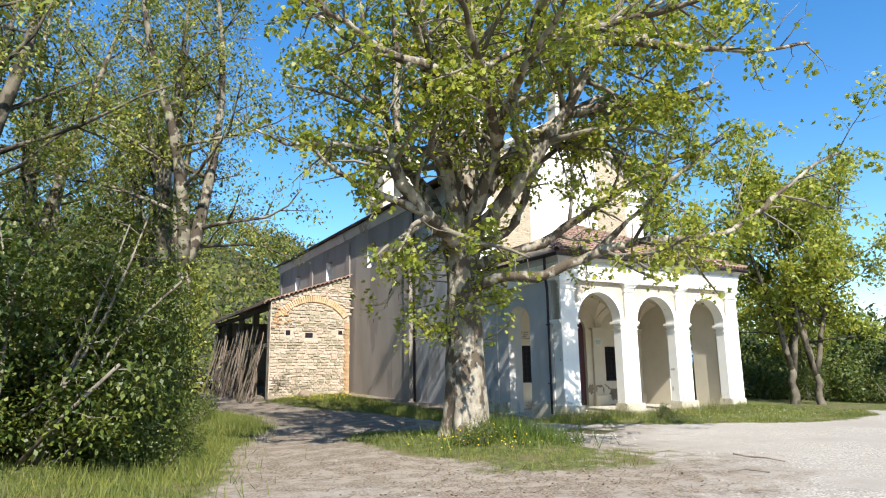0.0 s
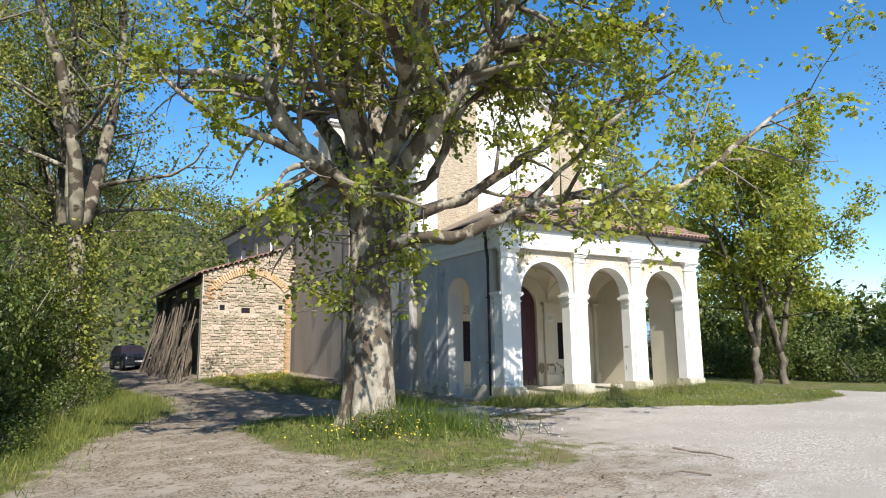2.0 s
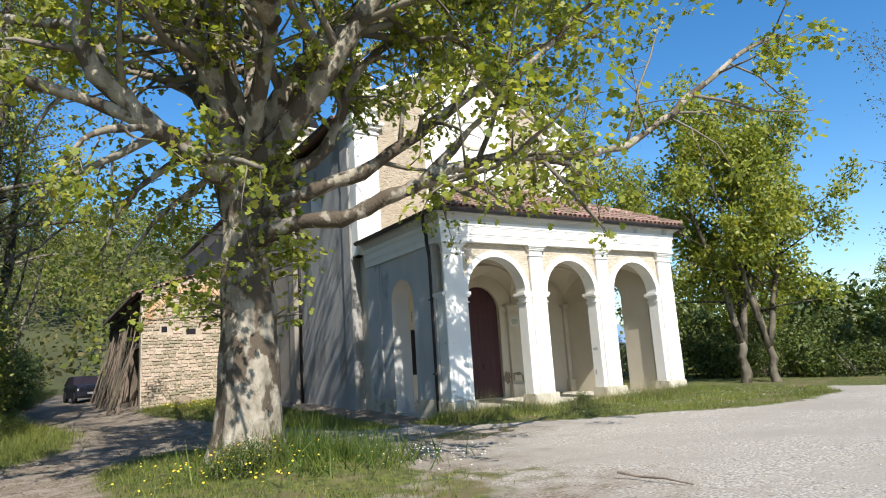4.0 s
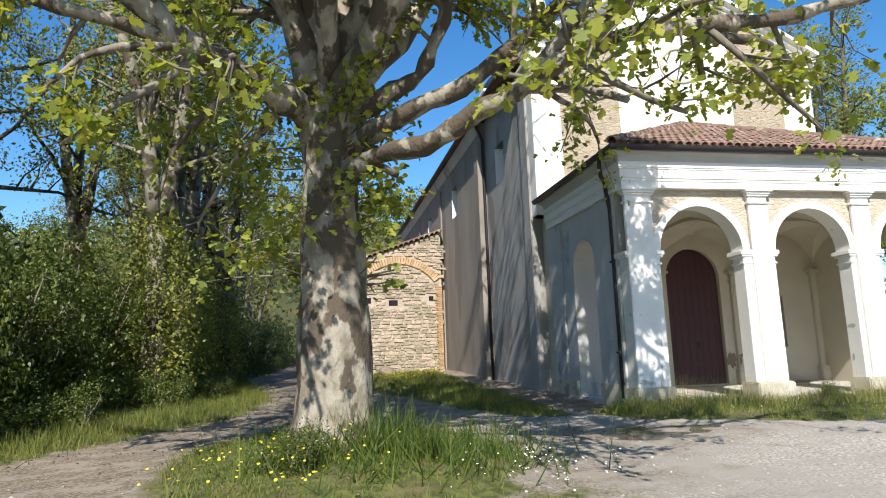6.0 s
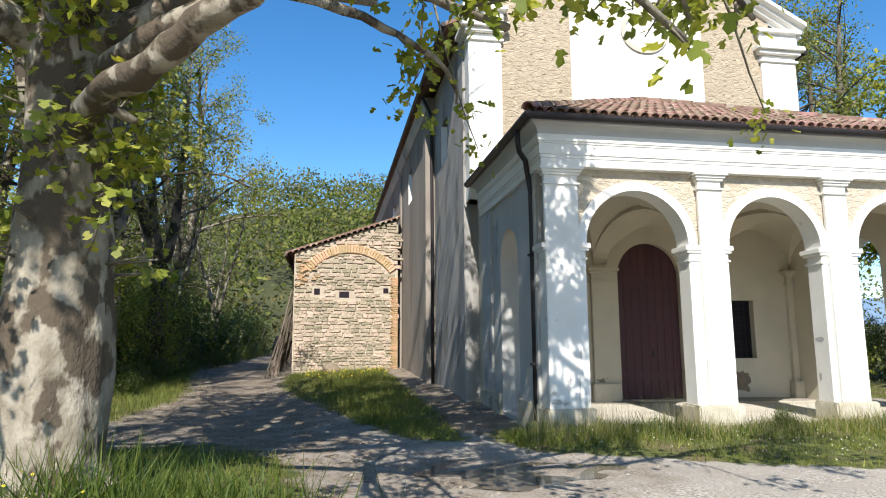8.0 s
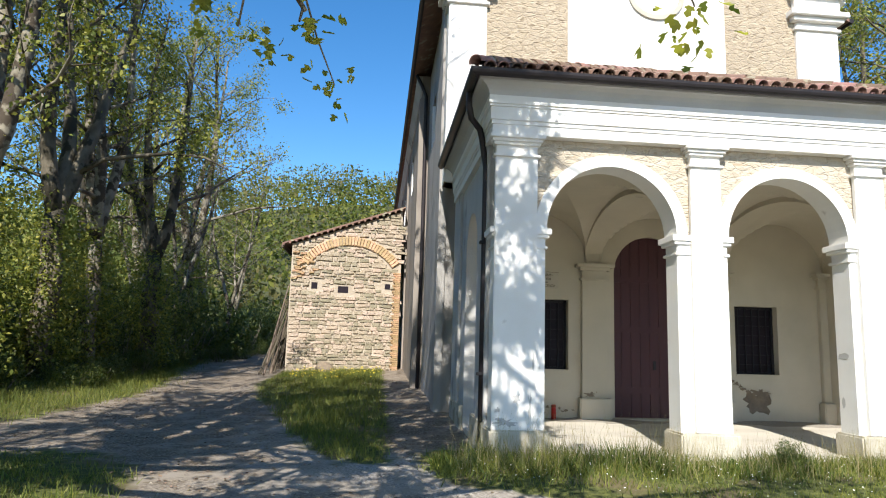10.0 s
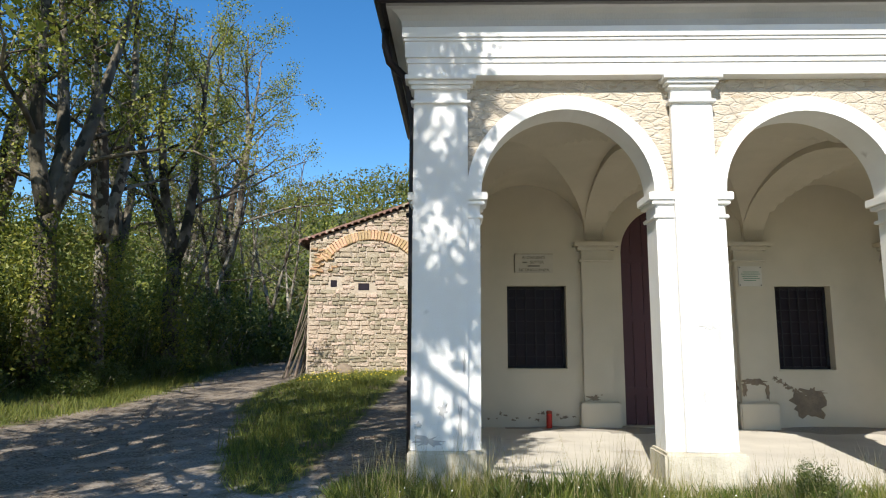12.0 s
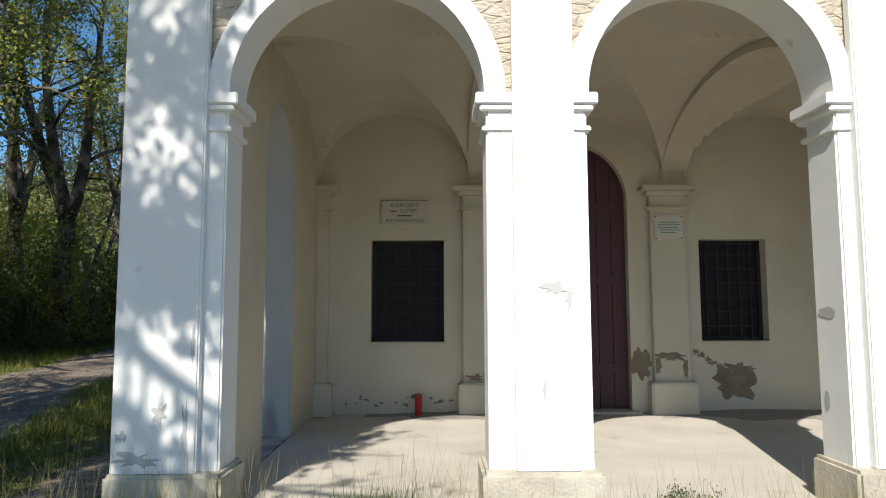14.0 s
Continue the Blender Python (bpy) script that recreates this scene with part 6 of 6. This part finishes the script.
r = np.random.RandomState(70)
x, y = scatter(r, 14000, 3.2, 13.0, 5.5, 27, lambda a, b: (0.25 + 0.4 * (b > 14) * np.sin(a * 0.9 + b * 0.35) ** 2 + 0.75 * np.exp(-(((a - 6.2) / 1.8) ** 2 + ((b - 8.2) / 1.6) ** 2))) * ~in_church(a, b) * (1 - 0.7 * firm(a, b)) * np.where(b < 14, np.clip((9.3 - a) / 1.5, 0.03, 1), 1))
m = len(x)
ob = many("fallen_leaves", LOBED, np.stack([x, y, ground_z(x, y) + 0.012], -1), np.stack([r.normal(size=m), r.normal(size=m), np.zeros(m)], -1) + 0.01, np.tile((0, 0, 1.0), (m, 1)) + 0.2 * spread(r, m), r.uniform(0.02, 0.045, m), M_FALLEN, None, 0.4)
tagged(ob, "brown fallen leaves and bark litter on the dirt", "litter", kind="stuff")

# pebbles on the gravel
pv, pf = [], []
for i in range(2600):
    x, y = r.uniform(4, 20), r.uniform(4, 15)
    if float(grass_mask(x, y)) > 0.4 or r.rand() > 0.3 + 0.7 * (x > 10):
        continue
    s = abs(r.normal(0.008, 0.006)) + 0.005
    z = float(ground_z(x, y))
    b0 = len(pv)
    for dx, dy, dz in ((1, 0, 0), (0, 1.2, 0), (-1, 0.2, 0), (0.1, -1, 0), (0.1, 0, 0.7)):
        pv.append((x + s * dx * r.uniform(0.7, 1.2), y + s * dy, z + s * dz))
    pf += [(b0, b0 + 1, b0 + 4), (b0 + 1, b0 + 2, b0 + 4), (b0 + 2, b0 + 3, b0 + 4), (b0 + 3, b0, b0 + 4)]
tagged(obj("pebbles", pv, pf, mat("pebble", (0.42, 0.38, 0.32), (0.3, 0.27, 0.22), 30, 0.9, 0.2, 60)), "loose pale stones on the gravel", "stones", kind="stuff")


def stick(pts, rad):
    v, f = [], []
    tube(v, f, [(x, y, float(ground_z(x, y)) + 0.02 + dz) for x, y, dz in pts], [rad * (1 - 0.15 * i) for i in range(len(pts))], 6)
    return tagged(obj("stick", v, f, M_WOOD), "thin dry stick lying on the gravel", "stick")


stick([(10.30, 8.05, 0.05), (10.38, 7.8, 0.02), (10.42, 7.5, 0.03), (10.47, 7.2, 0.0)], 0.016)
stick([(7.6, 5.9, 0.0), (7.9, 5.75, 0.02), (8.2, 5.7, 0.0)], 0.010)
stick([(9.2, 6.6, 0.0), (9.05, 6.9, 0.02), (8.8, 7.0, 0.0)], 0.012)

# puddle in the hollow before the grass
water = bpy.data.materials.new("puddle_water")
water.use_nodes = True
wb = water.node_tree.nodes["Principled BSDF"]
wb.inputs["Base Color"].default_value = (0.13, 0.11, 0.085, 1)
wb.inputs["Roughness"].default_value = 0.09
wb.inputs["IOR"].default_value = 1.33
rim = []
for k in range(36):
    a = 2 * math.pi * k / 36
    q = 1 + 0.18 * math.sin(3 * a + 1) + 0.10 * math.sin(7 * a)
    rim.append((11.9 + 1.15 * q * math.cos(a), 13.55 + 0.75 * q * math.sin(a)))
zz = 0.482
tagged(obj("puddle", [(x, y, zz) for x, y in rim], [tuple(range(36))], water), "shallow muddy puddle reflecting the church", "puddle", kind="structure")

# ---- stones and bricks of the shed front ----
def stone_mesh(seed):
    r = random.Random(seed)
    j = lambda s: r.uniform(-s, s)
    o = [(-0.5 + j(0.05), -0.5 + j(0.08)), (0.5 + j(0.05), -0.5 + j(0.08)), (0.5 + j(0.05), 0.5 + j(0.08)), (-0.5 + j(0.05), 0.5 + j(0.08))]
    verts = [(x, 0.5, z) for x, z in o] + [(x, -0.2, z) for x, z in o] + [(x * 0.86 + j(0.03), -0.5 + j(0.15), z * 0.8 + j(0.04)) for x, z in o]
    faces = [(4 * a + k, 4 * a + (k + 1) % 4, 4 * a + 4 + (k + 1) % 4, 4 * a + 4 + k) for a in (0, 1) for k in range(4)] + [(8, 9, 10, 11)]
    me = bpy.data.meshes.new("stone")
    me.from_pydata(verts, [], faces)
    return me


stones = [stone_mesh(s) for s in range(12)]
for me in stones:
    me.materials.append(M_STONE)
brick_me = stone_mesh(99)
brick_me.materials.append(M_BRICK)
rs = random.Random(33)
ACX, ACZ, AR = 10.56, 3.65, 1.92


def in_arch_band(x, z):
    d = math.hypot(x - ACX, (z - ACZ) * 1.0)
    return z > ACZ + 0.95 and AR - 0.06 < d < AR + 0.40


HOLES = [(9.28, 4.03, 0.22, 0.24), (10.33, 3.92, 0.38, 0.24), (11.96, 4.08, 0.2, 0.2)]
z = 0.75
while z < TOP1:
    h = rs.uniform(0.08, 0.19)
    x = SX0 + 0.03
    while x < SX1 - 0.3 if z < 4.5 else x < SX1 - 0.06:
        w = rs.choice((0.14, 0.2, 0.27, 0.36, 0.5)) * rs.uniform(0.8, 1.2)
        cx, cz = x + w / 2, z + h / 2
        x += w
        if cz + h / 2 > shed_top(cx) - 0.05 or in_arch_band(cx, cz) or any(abs(cx - a) < (w + c) / 2 and abs(cz - b) < (h + d) / 2 for a, b, c, d in HOLES):
            continue
        ob = new("stone", rs.choice(stones))
        ob.parent = front_wall
        ob.matrix_basis = pose(cx, SY + 0.02 + rs.uniform(-0.012, 0.012), cz + rs.uniform(-0.02, 0.02), 0, rs.uniform(-6, 6), 0) @ Matrix.Diagonal((w * rs.uniform(0.8, 1.0), 0.075, h * rs.uniform(0.7, 1.05), 1))
    z += h
n = 34
for i in range(n):
    a = radians(38 + 104 * i / (n - 1))
    ob = new("brick", brick_me)
    ob.parent = front_wall
    ob.matrix_basis = pose(ACX + (AR + 0.17) * math.cos(a), SY + 0.0, ACZ + (AR + 0.17) * math.sin(a), 0, 90 - math.degrees(a), 0) @ Matrix.Diagonal((0.10, 0.10, 0.32, 1))
# toothed brick quoin against the nave, and old bricks let into the rubble under the eaves
z, i = 0.72, 0
while z < 4.6:
    w = (0.30, 0.21, 0.27)[i % 3]
    ob = new("brick", brick_me)
    ob.parent = front_wall
    ob.matrix_basis = pose(12.44 - w / 2, SY - 0.01 + rs.uniform(-0.006, 0.006), z + 0.034, 0, rs.uniform(-1, 1), 0) @ Matrix.Diagonal((w, 0.10, 0.064, 1))
    z, i = z + 0.075, i + 1
for i in range(26):
    cx, cz = 8.5 + abs(rs.gauss(0, 0.3)), 4.75 + rs.gauss(0, 0.32)
    ob = new("brick", brick_me)
    ob.parent = front_wall
    ob.matrix_basis = pose(cx, SY - 0.018 + rs.uniform(-0.006, 0.006), cz, 0, rs.uniform(-4, 4), 0) @ Matrix.Diagonal((rs.uniform(0.12, 0.26), 0.10, 0.062, 1))
# putlog holes: thin near-black plates stand for the shade inside, no recess is cut
for a, b, c, d in HOLES:
    bm = bmesh.new()
    box(bm, a - c / 2, a + c / 2, SY + 0.022, SY + 0.034, b - d / 2, b + d / 2)
    part("putlog_hole", bm, M_PANE_HOLE, shed, "dark plate painted as the shade inside a square hole")
